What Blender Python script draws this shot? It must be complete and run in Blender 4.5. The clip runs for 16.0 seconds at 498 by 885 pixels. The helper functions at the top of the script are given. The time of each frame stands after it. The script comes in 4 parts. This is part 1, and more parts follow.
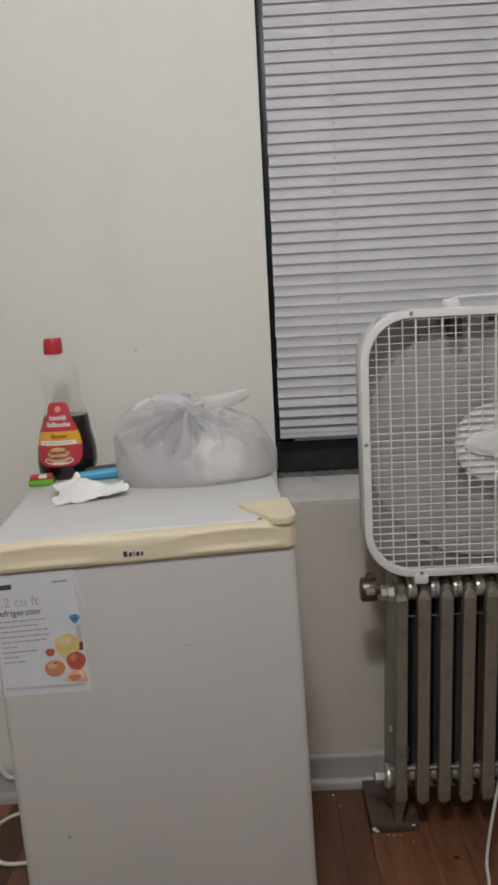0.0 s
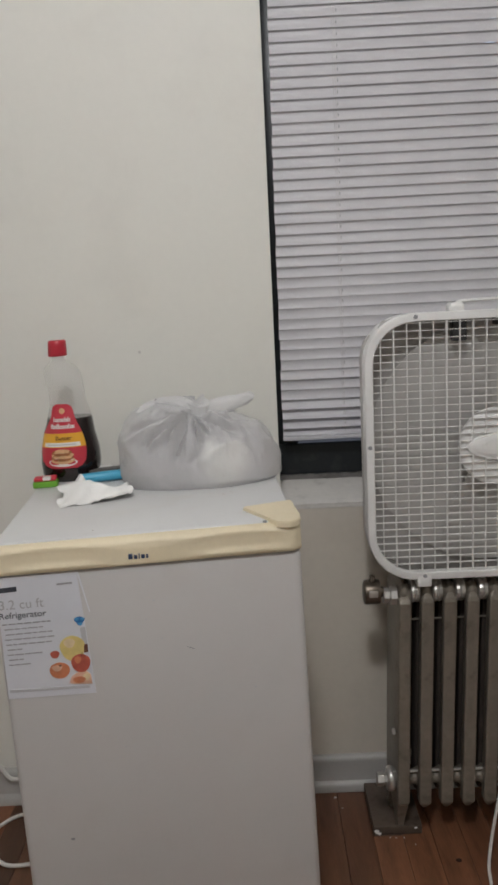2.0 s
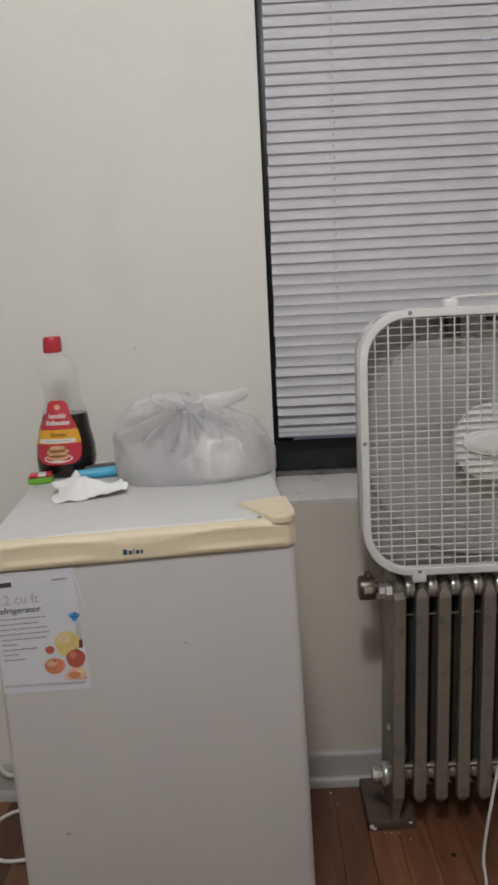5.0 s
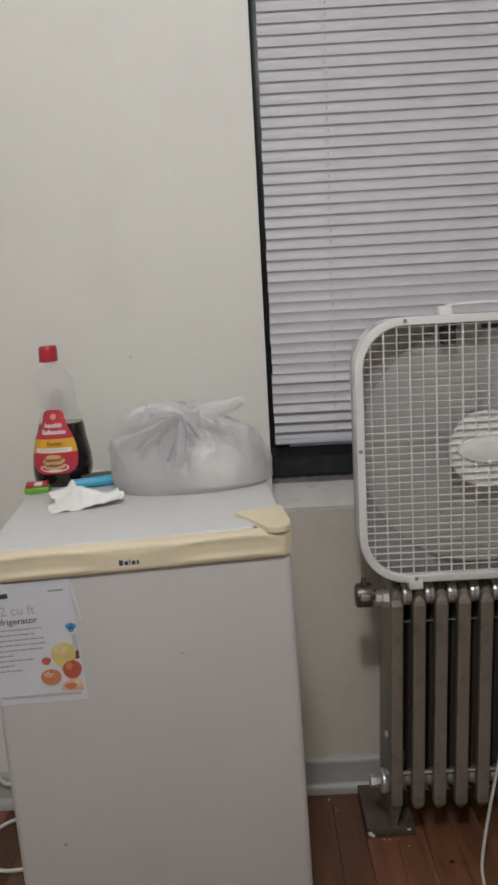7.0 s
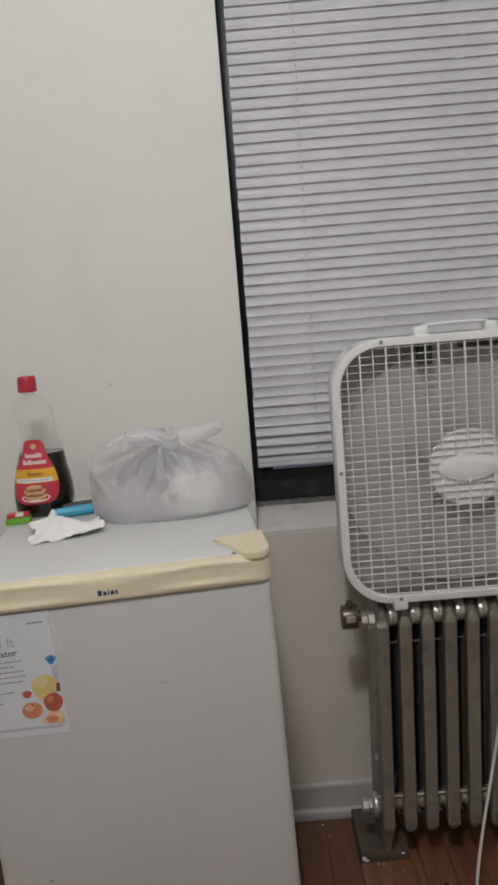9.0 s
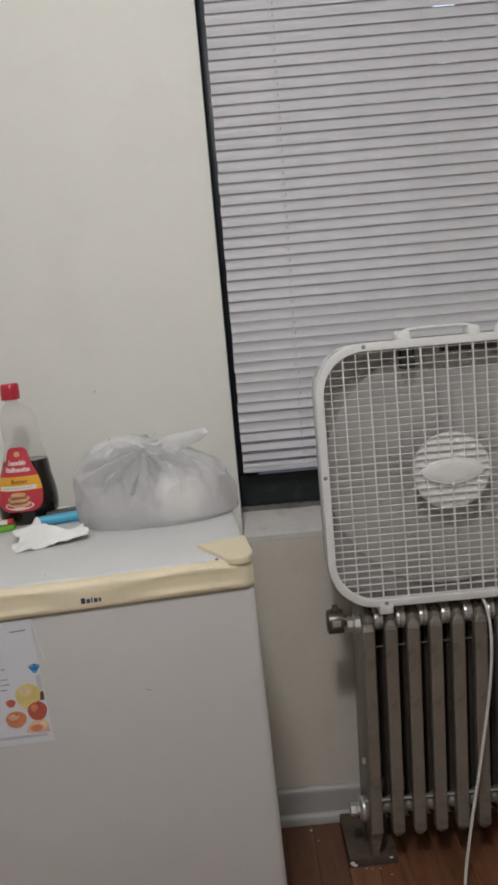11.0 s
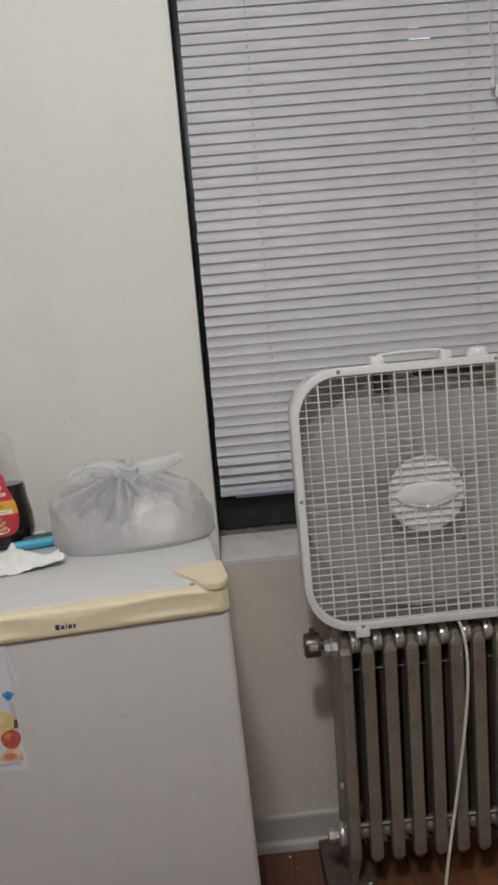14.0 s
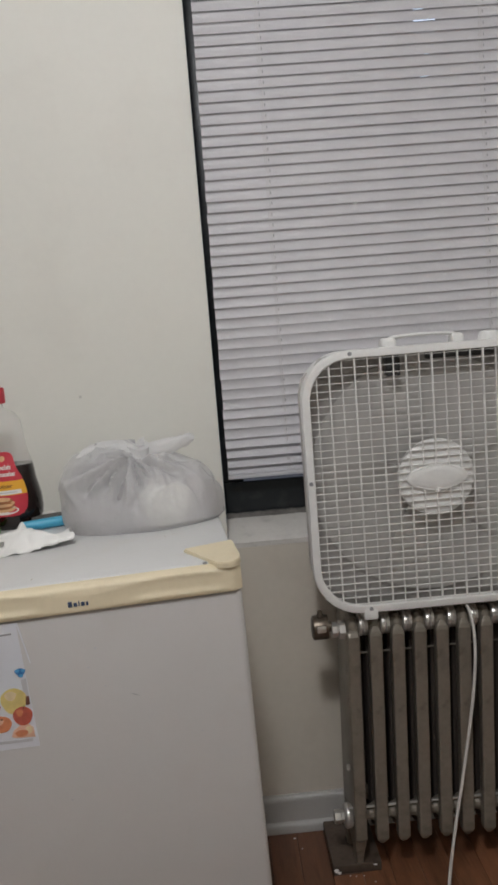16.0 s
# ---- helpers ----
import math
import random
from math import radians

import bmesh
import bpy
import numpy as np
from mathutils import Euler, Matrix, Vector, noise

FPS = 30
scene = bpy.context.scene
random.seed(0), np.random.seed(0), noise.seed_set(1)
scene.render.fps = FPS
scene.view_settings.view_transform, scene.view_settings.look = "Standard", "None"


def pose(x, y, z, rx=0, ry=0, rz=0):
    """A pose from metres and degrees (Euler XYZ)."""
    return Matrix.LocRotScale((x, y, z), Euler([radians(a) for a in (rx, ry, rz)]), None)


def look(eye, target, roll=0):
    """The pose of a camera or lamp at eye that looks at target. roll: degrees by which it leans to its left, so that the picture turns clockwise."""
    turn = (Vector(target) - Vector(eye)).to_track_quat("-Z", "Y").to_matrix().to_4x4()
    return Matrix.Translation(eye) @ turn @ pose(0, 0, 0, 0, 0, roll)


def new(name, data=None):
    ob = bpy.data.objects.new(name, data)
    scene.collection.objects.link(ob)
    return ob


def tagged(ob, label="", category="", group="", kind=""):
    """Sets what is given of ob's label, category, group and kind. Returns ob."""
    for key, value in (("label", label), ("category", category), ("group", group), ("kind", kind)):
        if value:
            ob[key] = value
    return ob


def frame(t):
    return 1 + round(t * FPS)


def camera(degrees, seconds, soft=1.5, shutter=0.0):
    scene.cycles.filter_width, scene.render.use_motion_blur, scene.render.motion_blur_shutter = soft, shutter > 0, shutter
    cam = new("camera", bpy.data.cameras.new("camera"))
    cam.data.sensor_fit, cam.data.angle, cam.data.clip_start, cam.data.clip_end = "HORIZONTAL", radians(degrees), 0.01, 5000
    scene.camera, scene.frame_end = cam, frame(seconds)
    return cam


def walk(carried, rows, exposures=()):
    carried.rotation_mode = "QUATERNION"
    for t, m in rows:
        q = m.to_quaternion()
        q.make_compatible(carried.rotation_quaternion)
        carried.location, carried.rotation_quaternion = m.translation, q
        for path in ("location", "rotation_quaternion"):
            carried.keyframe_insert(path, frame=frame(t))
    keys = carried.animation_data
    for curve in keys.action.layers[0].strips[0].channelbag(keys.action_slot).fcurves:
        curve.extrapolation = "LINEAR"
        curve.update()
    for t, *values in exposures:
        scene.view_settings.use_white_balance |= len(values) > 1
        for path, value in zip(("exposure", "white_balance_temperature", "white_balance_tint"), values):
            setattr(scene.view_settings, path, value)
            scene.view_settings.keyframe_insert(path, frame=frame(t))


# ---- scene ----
cam = camera(34.5, 16.0, soft=3.0)
PATH = [
    (0, (0.134, 0.146, 1.164), (0.1, 2.112, 0.798), -3.1),
    (0.5, (0.124, 0.146, 1.17), (0.092, 2.112, 0.803), -3.2),
    (1, (0.125, 0.143, 1.168), (0.087, 2.111, 0.812), -3.2),
    (1.5, (0.127, 0.145, 1.17), (0.095, 2.112, 0.81), -2.9),
    (2, (0.125, 0.145, 1.168), (0.093, 2.111, 0.804), -2.9),
    (2.5, (0.127, 0.144, 1.168), (0.096, 2.109, 0.799), -2.9),
    (3, (0.128, 0.143, 1.16), (0.097, 2.108, 0.789), -2.9),
    (3.5, (0.128, 0.145, 1.166), (0.092, 2.109, 0.786), -3.0),
    (4, (0.128, 0.142, 1.164), (0.099, 2.106, 0.789), -3.0),
    (6.5, (0.132, 0.142, 1.172), (0.108, 2.108, 0.804), -2.9),
    (7, (0.135, 0.143, 1.177), (0.113, 2.11, 0.812), -3.2),
    (7.5, (0.148, 0.138, 1.185), (0.12, 2.107, 0.836), -3.3),
    (8, (0.162, 0.138, 1.191), (0.135, 2.111, 0.863), -3.8),
    (8.5, (0.169, 0.144, 1.184), (0.152, 2.119, 0.872), -4.5),
    (9, (0.166, 0.143, 1.185), (0.158, 2.117, 0.867), -4.7),
    (11.5, (0.18, 0.141, 1.186), (0.204, 2.118, 0.887), -5.1),
    (12, (0.184, 0.139, 1.19), (0.216, 2.118, 0.901), -5.0),
    (12.5, (0.191, 0.14, 1.189), (0.244, 2.119, 0.904), -4.8),
    (13, (0.192, 0.138, 1.189), (0.258, 2.118, 0.915), -4.9),
    (13.5, (0.18, 0.138, 1.193), (0.259, 2.118, 0.926), -4.9),
    (14, (0.188, 0.134, 1.191), (0.257, 2.116, 0.932), -5.1),
    (14.5, (0.184, 0.134, 1.188), (0.262, 2.114, 0.922), -4.9),
    (15, (0.177, 0.135, 1.174), (0.262, 2.115, 0.903), -4.8),
    (15.5, (0.163, 0.136, 1.176), (0.238, 2.115, 0.896), -4.9),
    (16, (0.162, 0.136, 1.176), (0.235, 2.115, 0.892), -4.6),
]
walk(cam, [(t, look(eye, target, roll)) for t, eye, target, roll in PATH])


# ---- light ----
world = bpy.data.worlds.new("night")
scene.world = world
world.use_nodes = True
world.node_tree.nodes["Background"].inputs[0].default_value = (0.16, 0.19, 0.27, 1)
world.node_tree.nodes["Background"].inputs[1].default_value = 1.0

lamp_data = bpy.data.lights.new("ceiling_globe", "POINT")
lamp_data.shadow_soft_size = 0.11
lamp_data.energy, lamp_data.color = 51.5, (0.948, 0.964, 1.0)
lamp = new("ceiling_globe", lamp_data)
lamp.matrix_world = pose(0.05, 0.11, 2.42)

WALL_Y = 1.885


# ---- materials ----
def mat(name, col, rough=0.5, metal=0.0, vary=0.06, scale=6.0, fine=90.0, bump=0.05, bump_scale=None, gloss_vary=0.08, alpha=1.0,
        trans=0.0, random_vary=0.0, coat=0.0, spec=0.5, stretch=(1, 1, 1), stain=None, stain_amount=0.0, islands=False):
    m = bpy.data.materials.new(name)
    m.use_nodes = True
    nt = m.node_tree
    N, L = nt.nodes, nt.links
    b = N["Principled BSDF"]
    tc = N.new("ShaderNodeTexCoord")
    mp = N.new("ShaderNodeMapping")
    mp.inputs["Scale"].default_value = stretch
    L.new(tc.outputs["Object"], mp.inputs[0])

    def noise_node(s, detail):
        n = N.new("ShaderNodeTexNoise")
        n.inputs["Scale"].default_value, n.inputs["Detail"].default_value = s, detail
        L.new(mp.outputs[0], n.inputs["Vector"])
        return n
    n1, n2 = noise_node(scale, 4), noise_node(fine, 3)
    mix = N.new("ShaderNodeMath")
    mix.operation = "MULTIPLY_ADD"
    L.new(n2.outputs[0], mix.inputs[0])
    mix.inputs[1].default_value = 0.45
    L.new(n1.outputs[0], mix.inputs[2])
    rng = N.new("ShaderNodeMapRange")
    rng.inputs["From Min"].default_value, rng.inputs["From Max"].default_value = 0.45, 1.0
    rng.inputs["To Min"].default_value, rng.inputs["To Max"].default_value = 1 - vary, 1 + vary
    L.new(mix.outputs[0], rng.inputs[0])
    val = rng.outputs[0]
    if random_vary:
        info = N.new("ShaderNodeNewGeometry" if islands else "ShaderNodeObjectInfo")
        r2 = N.new("ShaderNodeMapRange")
        r2.inputs["To Min"].default_value, r2.inputs["To Max"].default_value = 1 - random_vary, 1 + random_vary
        L.new(info.outputs["Random Per Island" if islands else "Random"], r2.inputs[0])
        mm = N.new("ShaderNodeMath")
        mm.operation = "MULTIPLY"
        L.new(val, mm.inputs[0]), L.new(r2.outputs[0], mm.inputs[1])
        val = mm.outputs[0]
    sc = N.new("ShaderNodeVectorMath")
    sc.operation = "SCALE"
    sc.inputs[0].default_value = col
    L.new(val, sc.inputs["Scale"])
    out = sc.outputs[0]
    if stain:
        n3 = noise_node(scale * 2.3, 6)
        st = N.new("ShaderNodeMapRange")
        st.inputs["From Min"].default_value, st.inputs["From Max"].default_value = 0.56, 0.72
        st.inputs["To Max"].default_value = stain_amount
        L.new(n3.outputs[0], st.inputs[0])
        cm = N.new("ShaderNodeMix")
        cm.data_type = "RGBA"
        L.new(st.outputs[0], cm.inputs["Factor"])
        L.new(out, cm.inputs["A"])
        cm.inputs["B"].default_value = (*stain, 1)
        out = cm.outputs["Result"]
    L.new(out, b.inputs["Base Color"])
    rr_ = N.new("ShaderNodeMapRange")
    rr_.inputs["To Min"].default_value, rr_.inputs["To Max"].default_value = max(rough - gloss_vary, 0.02), min(rough + gloss_vary, 1)
    L.new(n1.outputs[0], rr_.inputs[0])
    L.new(rr_.outputs[0], b.inputs["Roughness"])
    b.inputs["Metallic"].default_value = metal
    b.inputs["Specular IOR Level"].default_value = spec
    b.inputs["Coat Weight"].default_value = coat
    b.inputs["Alpha"].default_value = alpha
    b.inputs["Transmission Weight"].default_value = trans
    if bump:
        bp = N.new("ShaderNodeBump")
        bp.inputs["Strength"].default_value, bp.inputs["Distance"].default_value = bump, 0.004 if bump > 0.3 else 0.002
        nb = noise_node(bump_scale or fine, 4)
        L.new(nb.outputs[0], bp.inputs["Height"])
        L.new(bp.outputs[0], b.inputs["Normal"])
    return m


def thin_plastic(name, col, opaque, through_light, rough, bump=0.12, bump_scale=None):
    """Thin film: a glossy skin that lets some light pass."""
    m = mat(name, col, rough, vary=0.05, scale=14, fine=120, bump=bump, bump_scale=bump_scale)
    N, L = m.node_tree.nodes, m.node_tree.links
    b, out = N["Principled BSDF"], N["Material Output"]
    tl, tp = N.new("ShaderNodeBsdfTranslucent"), N.new("ShaderNodeBsdfTransparent")
    tl.inputs[0].default_value = (*col, 1)
    m1, m2 = N.new("ShaderNodeMixShader"), N.new("ShaderNodeMixShader")
    m1.inputs[0].default_value, m2.inputs[0].default_value = through_light, opaque
    L.new(b.outputs[0], m1.inputs[1]), L.new(tl.outputs[0], m1.inputs[2])
    L.new(tp.outputs[0], m2.inputs[1]), L.new(m1.outputs[0], m2.inputs[2])
    L.new(m2.outputs[0], out.inputs[0])
    return m


def glow(name, col, strength):
    m = bpy.data.materials.new(name)
    m.use_nodes = True
    b = m.node_tree.nodes["Principled BSDF"]
    b.inputs["Base Color"].default_value = (0, 0, 0, 1)
    b.inputs["Emission Color"].default_value, b.inputs["Emission Strength"].default_value = (*col, 1), strength
    return m


PAINT = mat("wall_paint", (0.775, 0.765, 0.705), 0.6, vary=0.025, scale=2.2, fine=60, bump=0.10, bump_scale=150, stain=(0.55, 0.52, 0.47), stain_amount=0.12)
CEIL = mat("ceiling_paint", (0.74, 0.72, 0.68), 0.8, vary=0.03)
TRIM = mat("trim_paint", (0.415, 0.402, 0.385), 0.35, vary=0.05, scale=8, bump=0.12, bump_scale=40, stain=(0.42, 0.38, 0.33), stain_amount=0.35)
NAILFILL = mat("nail_filler", (0.62, 0.60, 0.56), 0.7)
# beige darkened to stand in for the dimmer light below the sill
APRON = mat("dimmed_beige_paint", (0.68, 0.628, 0.545), 0.55, vary=0.05, scale=3, fine=60, bump=0.12, bump_scale=120, stain=(0.54, 0.48, 0.41), stain_amount=0.3)
SILL = mat("sill_paint", (0.70, 0.675, 0.635), 0.45, vary=0.09, scale=9, bump=0.15, bump_scale=30, stain=(0.4, 0.38, 0.35), stain_amount=0.4)
WOOD, WOODREST = [mat(name, (0.158, 0.066, 0.033), 0.44, vary=0.36, scale=5, fine=60, bump=0.15, stretch=(6, 0.6, 1), random_vary=0.5, stain=(0.060, 0.022, 0.012), stain_amount=0.7, coat=0.08, islands=rest) for name, rest in (("floor_wood", False), ("floor_wood_far", True))]
GROUT = mat("floor_gap", (0.025, 0.013, 0.008), 0.9)
DARKFRAME = mat("window_paint", (0.014, 0.018, 0.020), 0.4, vary=0.25, scale=12, bump=0.1, stain=(0.07, 0.07, 0.07), stain_amount=0.3)
DUST = mat("dusty_ledge", (0.16, 0.15, 0.14), 0.9, vary=0.4, scale=30, bump=0.5)
SLAT = thin_plastic("blind_slat", (0.73, 0.716, 0.738), 1.0, 0.12, 0.45)
SLOT = mat("slot_shade", (0.20, 0.20, 0.21), 0.8)
CORD = mat("blind_cord", (0.74, 0.72, 0.72), 0.9, vary=0.1)
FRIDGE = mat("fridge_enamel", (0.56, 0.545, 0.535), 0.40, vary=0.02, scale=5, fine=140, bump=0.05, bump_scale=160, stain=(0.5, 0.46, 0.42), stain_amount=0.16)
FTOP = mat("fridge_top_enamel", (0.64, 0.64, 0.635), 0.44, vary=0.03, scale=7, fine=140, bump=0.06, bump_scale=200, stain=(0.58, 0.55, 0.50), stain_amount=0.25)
CREAM = mat("yellowed_plastic", (0.765, 0.670, 0.478), 0.5, vary=0.06, scale=9, fine=120, bump=0.06, stain=(0.64, 0.50, 0.31), stain_amount=0.3)
GASKET = mat("fridge_gasket", (0.45, 0.43, 0.40), 0.7)
FANW = mat("fan_white", (0.82, 0.815, 0.80), 0.30, vary=0.05, scale=12, bump=0.05, stain=(0.55, 0.52, 0.47), stain_amount=0.2)
FANGRILLE = mat("fan_grille_plastic", (0.85, 0.84, 0.815), 0.5, vary=0.10, scale=20, bump=0.08)
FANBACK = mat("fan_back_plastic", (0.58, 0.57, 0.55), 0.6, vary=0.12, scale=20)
BLADE = thin_plastic("fan_blade_plastic", (0.69, 0.67, 0.645), 0.94, 0.22, 0.6)
FANSHADE = mat("fan_inner_shade", (0.30, 0.285, 0.265), 0.85, vary=0.2, scale=25, bump=0.2)
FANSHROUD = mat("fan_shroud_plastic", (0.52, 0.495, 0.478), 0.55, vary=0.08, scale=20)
FANDARK = mat("fan_motor_dark", (0.05, 0.05, 0.05), 0.5, vary=0.2)
IRON = mat("radiator_paint", (0.240, 0.212, 0.175), 0.38, metal=0.3, vary=0.18, scale=14, fine=110, bump=0.25, bump_scale=70, stain=(0.11, 0.085, 0.065), stain_amount=0.5)
# inner tubes coloured darker for the shade between the sections
IRONSHADE = mat("radiator_inner_shade", (0.060, 0.048, 0.039), 0.6, metal=0.2, vary=0.25, scale=14, fine=110, bump=0.25, bump_scale=70)
NICKEL = mat("bare_metal", (0.66, 0.645, 0.62), 0.36, metal=0.75, vary=0.15, scale=40, bump=0.2)
BRASS = mat("tarnished_brass", (0.15, 0.122, 0.095), 0.35, metal=0.7, vary=0.3, scale=40, bump=0.2, stain=(0.05, 0.035, 0.025), stain_amount=0.7)
PLATE = mat("radiator_block", (0.088, 0.063, 0.047), 0.6, vary=0.25, scale=18, bump=0.3, stain=(0.045, 0.028, 0.020), stain_amount=0.8)
WIRE = mat("white_cable", (0.70, 0.68, 0.65), 0.45, vary=0.05)
BAG = thin_plastic("bag_film", (0.90, 0.895, 0.90), 0.52, 0.26, 0.28, 0.25, 38)
BAGKNOT = thin_plastic("bag_film_bunched", (0.89, 0.885, 0.88), 0.82, 0.40, 0.42, 0.5, 40)
TUB = mat("white_bundle", (0.88, 0.87, 0.82), 0.7, vary=0.16, scale=30, bump=0.6, bump_scale=45)
CONTENT = mat("grey_packet", (0.385, 0.37, 0.375), 0.8, vary=0.25, scale=12, bump=0.3, bump_scale=18)
PAPER = mat("tissue_paper", (0.83, 0.82, 0.80), 0.9, vary=0.03, scale=20, bump=0.2)
RED = mat("red_plastic", (0.50, 0.026, 0.045), 0.35, vary=0.06)
LABELRED = mat("label_red", (0.56, 0.036, 0.058), 0.4, vary=0.06)
LABELYEL = mat("label_yellow", (0.80, 0.42, 0.035), 0.4, vary=0.06)
LABELWHITE = mat("label_white", (0.78, 0.75, 0.72), 0.4, vary=0.04)
LABELBROWN = mat("label_brown", (0.33, 0.12, 0.04), 0.5, vary=0.3, scale=60)
LABELTAN = mat("label_tan", (0.68, 0.42, 0.22), 0.5, vary=0.2, scale=60)
SYRUP = mat("dark_syrup", (0.012, 0.006, 0.005), 0.12, vary=0.2, coat=0.4)
CLEAR = thin_plastic("clear_plastic", (0.80, 0.79, 0.77), 0.20, 0.2, 0.10)
GREEN = mat("green_plastic", (0.16, 0.42, 0.035), 0.4, vary=0.06)
BLUE = mat("blue_wrap", (0.07, 0.40, 0.60), 0.35, vary=0.08, scale=25, bump=0.2)
BLACK = mat("black_plastic", (0.03, 0.03, 0.032), 0.4, vary=0.2)
DGREY = mat("dark_grey_card", (0.09, 0.085, 0.08), 0.55, vary=0.15)
CRUMB = mat("crumb_brown", (0.30, 0.22, 0.15), 0.9)
STICK = mat("sticker_film", (0.66, 0.675, 0.72), 0.30, vary=0.03, scale=8, bump=0.03)
INKGREY = mat("ink_grey", (0.30, 0.30, 0.31), 0.4)
INKMID = mat("ink_mid_grey", (0.40, 0.40, 0.415), 0.4)
INKLIGHT = mat("ink_light_grey", (0.50, 0.50, 0.52), 0.4)
INKDARK = mat("ink_dark", (0.055, 0.06, 0.075), 0.4)
INKBLUE = mat("ink_blue", (0.03, 0.17, 0.42), 0.4)
FRUITY = mat("print_yellow", (0.70, 0.57, 0.22), 0.4, vary=0.15, scale=50)
FRUITO = mat("print_orange", (0.60, 0.22, 0.11), 0.4, vary=0.25, scale=50)
FRUITR = mat("print_red", (0.48, 0.11, 0.075), 0.4, vary=0.3, scale=50)
FRUITP = mat("print_peach", (0.72, 0.45, 0.32), 0.4, vary=0.2, scale=50)
FRUITB = mat("print_brown", (0.16, 0.07, 0.05), 0.4, vary=0.2, scale=50)
INKSKY = mat("ink_sky_blue", (0.10, 0.36, 0.62), 0.4)
FRUITPALE = mat("print_pale", (0.74, 0.60, 0.38), 0.4, vary=0.15, scale=60)
LOGO = mat("logo_print", (0.035, 0.06, 0.12), 0.4)
NIGHT = mat("night_facade", (0.34, 0.32, 0.30), 0.9, vary=0.2)
LITWIN = glow("lit_window", (0.58, 0.73, 1.0), 3.0)
GLASS = bpy.data.materials.new("window_glass")
GLASS.use_nodes = True
_g = GLASS.node_tree.nodes["Principled BSDF"]
_g.inputs["Base Color"].default_value, _g.inputs["Roughness"].default_value = (1, 1, 1, 1), 0.02
_g.inputs["Transmission Weight"].default_value, _g.inputs["IOR"].default_value = 1.0, 1.05


# ---- mesh helpers ----
def mesh_of(bm, material, smooth=False, name="mesh"):
    me = bpy.data.meshes.new(name)
    bmesh.ops.recalc_face_normals(bm, faces=bm.faces)
    bm.to_mesh(me)
    bm.free()
    if material:
        me.materials.append(material)
    if smooth:
        me.shade_smooth()
        me.set_sharp_from_angle(angle=radians(38))
    return me


def part(name, bm, material, parent, label="", smooth=True):
    ob = new(name, mesh_of(bm, material, smooth, name))
    ob.parent = parent
    return tagged(ob, label)


def thing(name, m, label, category, group=""):
    ob = new(name)
    ob.empty_display_size = 0.05
    ob.matrix_basis = m
    return tagged(ob, label, category, group)


def box(bm, x0, x1, y0, y1, z0, z1, r=0.0, seg=2):
    vs = [bm.verts.new((x, y, z)) for x in (x0, x1) for y in (y0, y1) for z in (z0, z1)]
    fs = [bm.faces.new([vs[i] for i in q]) for q in ((0, 1, 3, 2), (4, 6, 7, 5), (0, 4, 5, 1), (2, 3, 7, 6), (0, 2, 6, 4), (1, 5, 7, 3))]
    if r:
        es = list({e for f in fs for e in f.edges})
        bmesh.ops.bevel(bm, geom=es, offset=r, segments=seg, profile=0.5, affect="EDGES")
    return bm


def boxed(*a, **k):
    return box(bmesh.new(), *a, **k)


def sweep(bm, path, radius, seg=10, flat=1.0, cap=True):
    """A tube along a path; radius is a number or one for each point."""
    pts = [Vector(p) for p in path]
    rad = radius if isinstance(radius, (list, tuple)) else [radius] * len(pts)
    rings, side = [], None
    for i, p in enumerate(pts):
        d = (pts[min(i + 1, len(pts) - 1)] - pts[max(i - 1, 0)]).normalized()
        if side is None:
            side = d.cross(Vector((0, 0, 1)))
            if side.length < 0.1:
                side = d.cross(Vector((0, 1, 0)))
        side = (side - d * side.dot(d)).normalized()
        up = d.cross(side)
        rings.append([bm.verts.new(p + rad[i] * (math.cos(k * math.tau / seg) * side + flat * math.sin(k * math.tau / seg) * up)) for k in range(seg)])
    for a, b in zip(rings, rings[1:]):
        for k in range(seg):
            bm.faces.new((a[k], a[(k + 1) % seg], b[(k + 1) % seg], b[k]))
    if cap:
        bm.faces.new(rings[0][::-1]), bm.faces.new(rings[-1])
    return bm


def smooth_path(points, n=8):
    """A Catmull-Rom curve through the points."""
    p = [Vector(q) for q in points]
    p = [2 * p[0] - p[1]] + p + [2 * p[-1] - p[-2]]
    out = []
    for i in range(1, len(p) - 2):
        for k in range(n):
            t = k / n
            out.append(0.5 * ((2 * p[i]) + (p[i + 1] - p[i - 1]) * t + (2 * p[i - 1] - 5 * p[i] + 4 * p[i + 1] - p[i + 2]) * t * t + (3 * p[i] - p[i - 1] - 3 * p[i + 1] + p[i + 2]) * t ** 3))
    return out + [p[-2]]


def rings_to(bm, rings, cap=True, close=True):
    vr = [[bm.verts.new(q) for q in r] for r in rings]
    n = len(vr[0])
    for a, b in zip(vr, vr[1:]):
        for k in range(n if close else n - 1):
            bm.faces.new((a[k], a[(k + 1) % n], b[(k + 1) % n], b[k]))
    if cap:
        bm.faces.new(vr[0][::-1]), bm.faces.new(vr[-1])
    return bm


def lathe_x(bm, profile, y, z, seg=20):
    """Turned on the x axis: profile of (x, radius)."""
    return rings_to(bm, [[(x, y + r * math.cos(k * math.tau / seg), z + r * math.sin(k * math.tau / seg)) for k in range(seg)] for x, r in profile])


def lathe_y(bm, profile, x, z, seg=40, sx=1.0, sz=1.0):
    return rings_to(bm, [[(x + sx * r * math.cos(k * math.tau / seg), y, z + sz * r * math.sin(k * math.tau / seg)) for k in range(seg)] for y, r in profile])


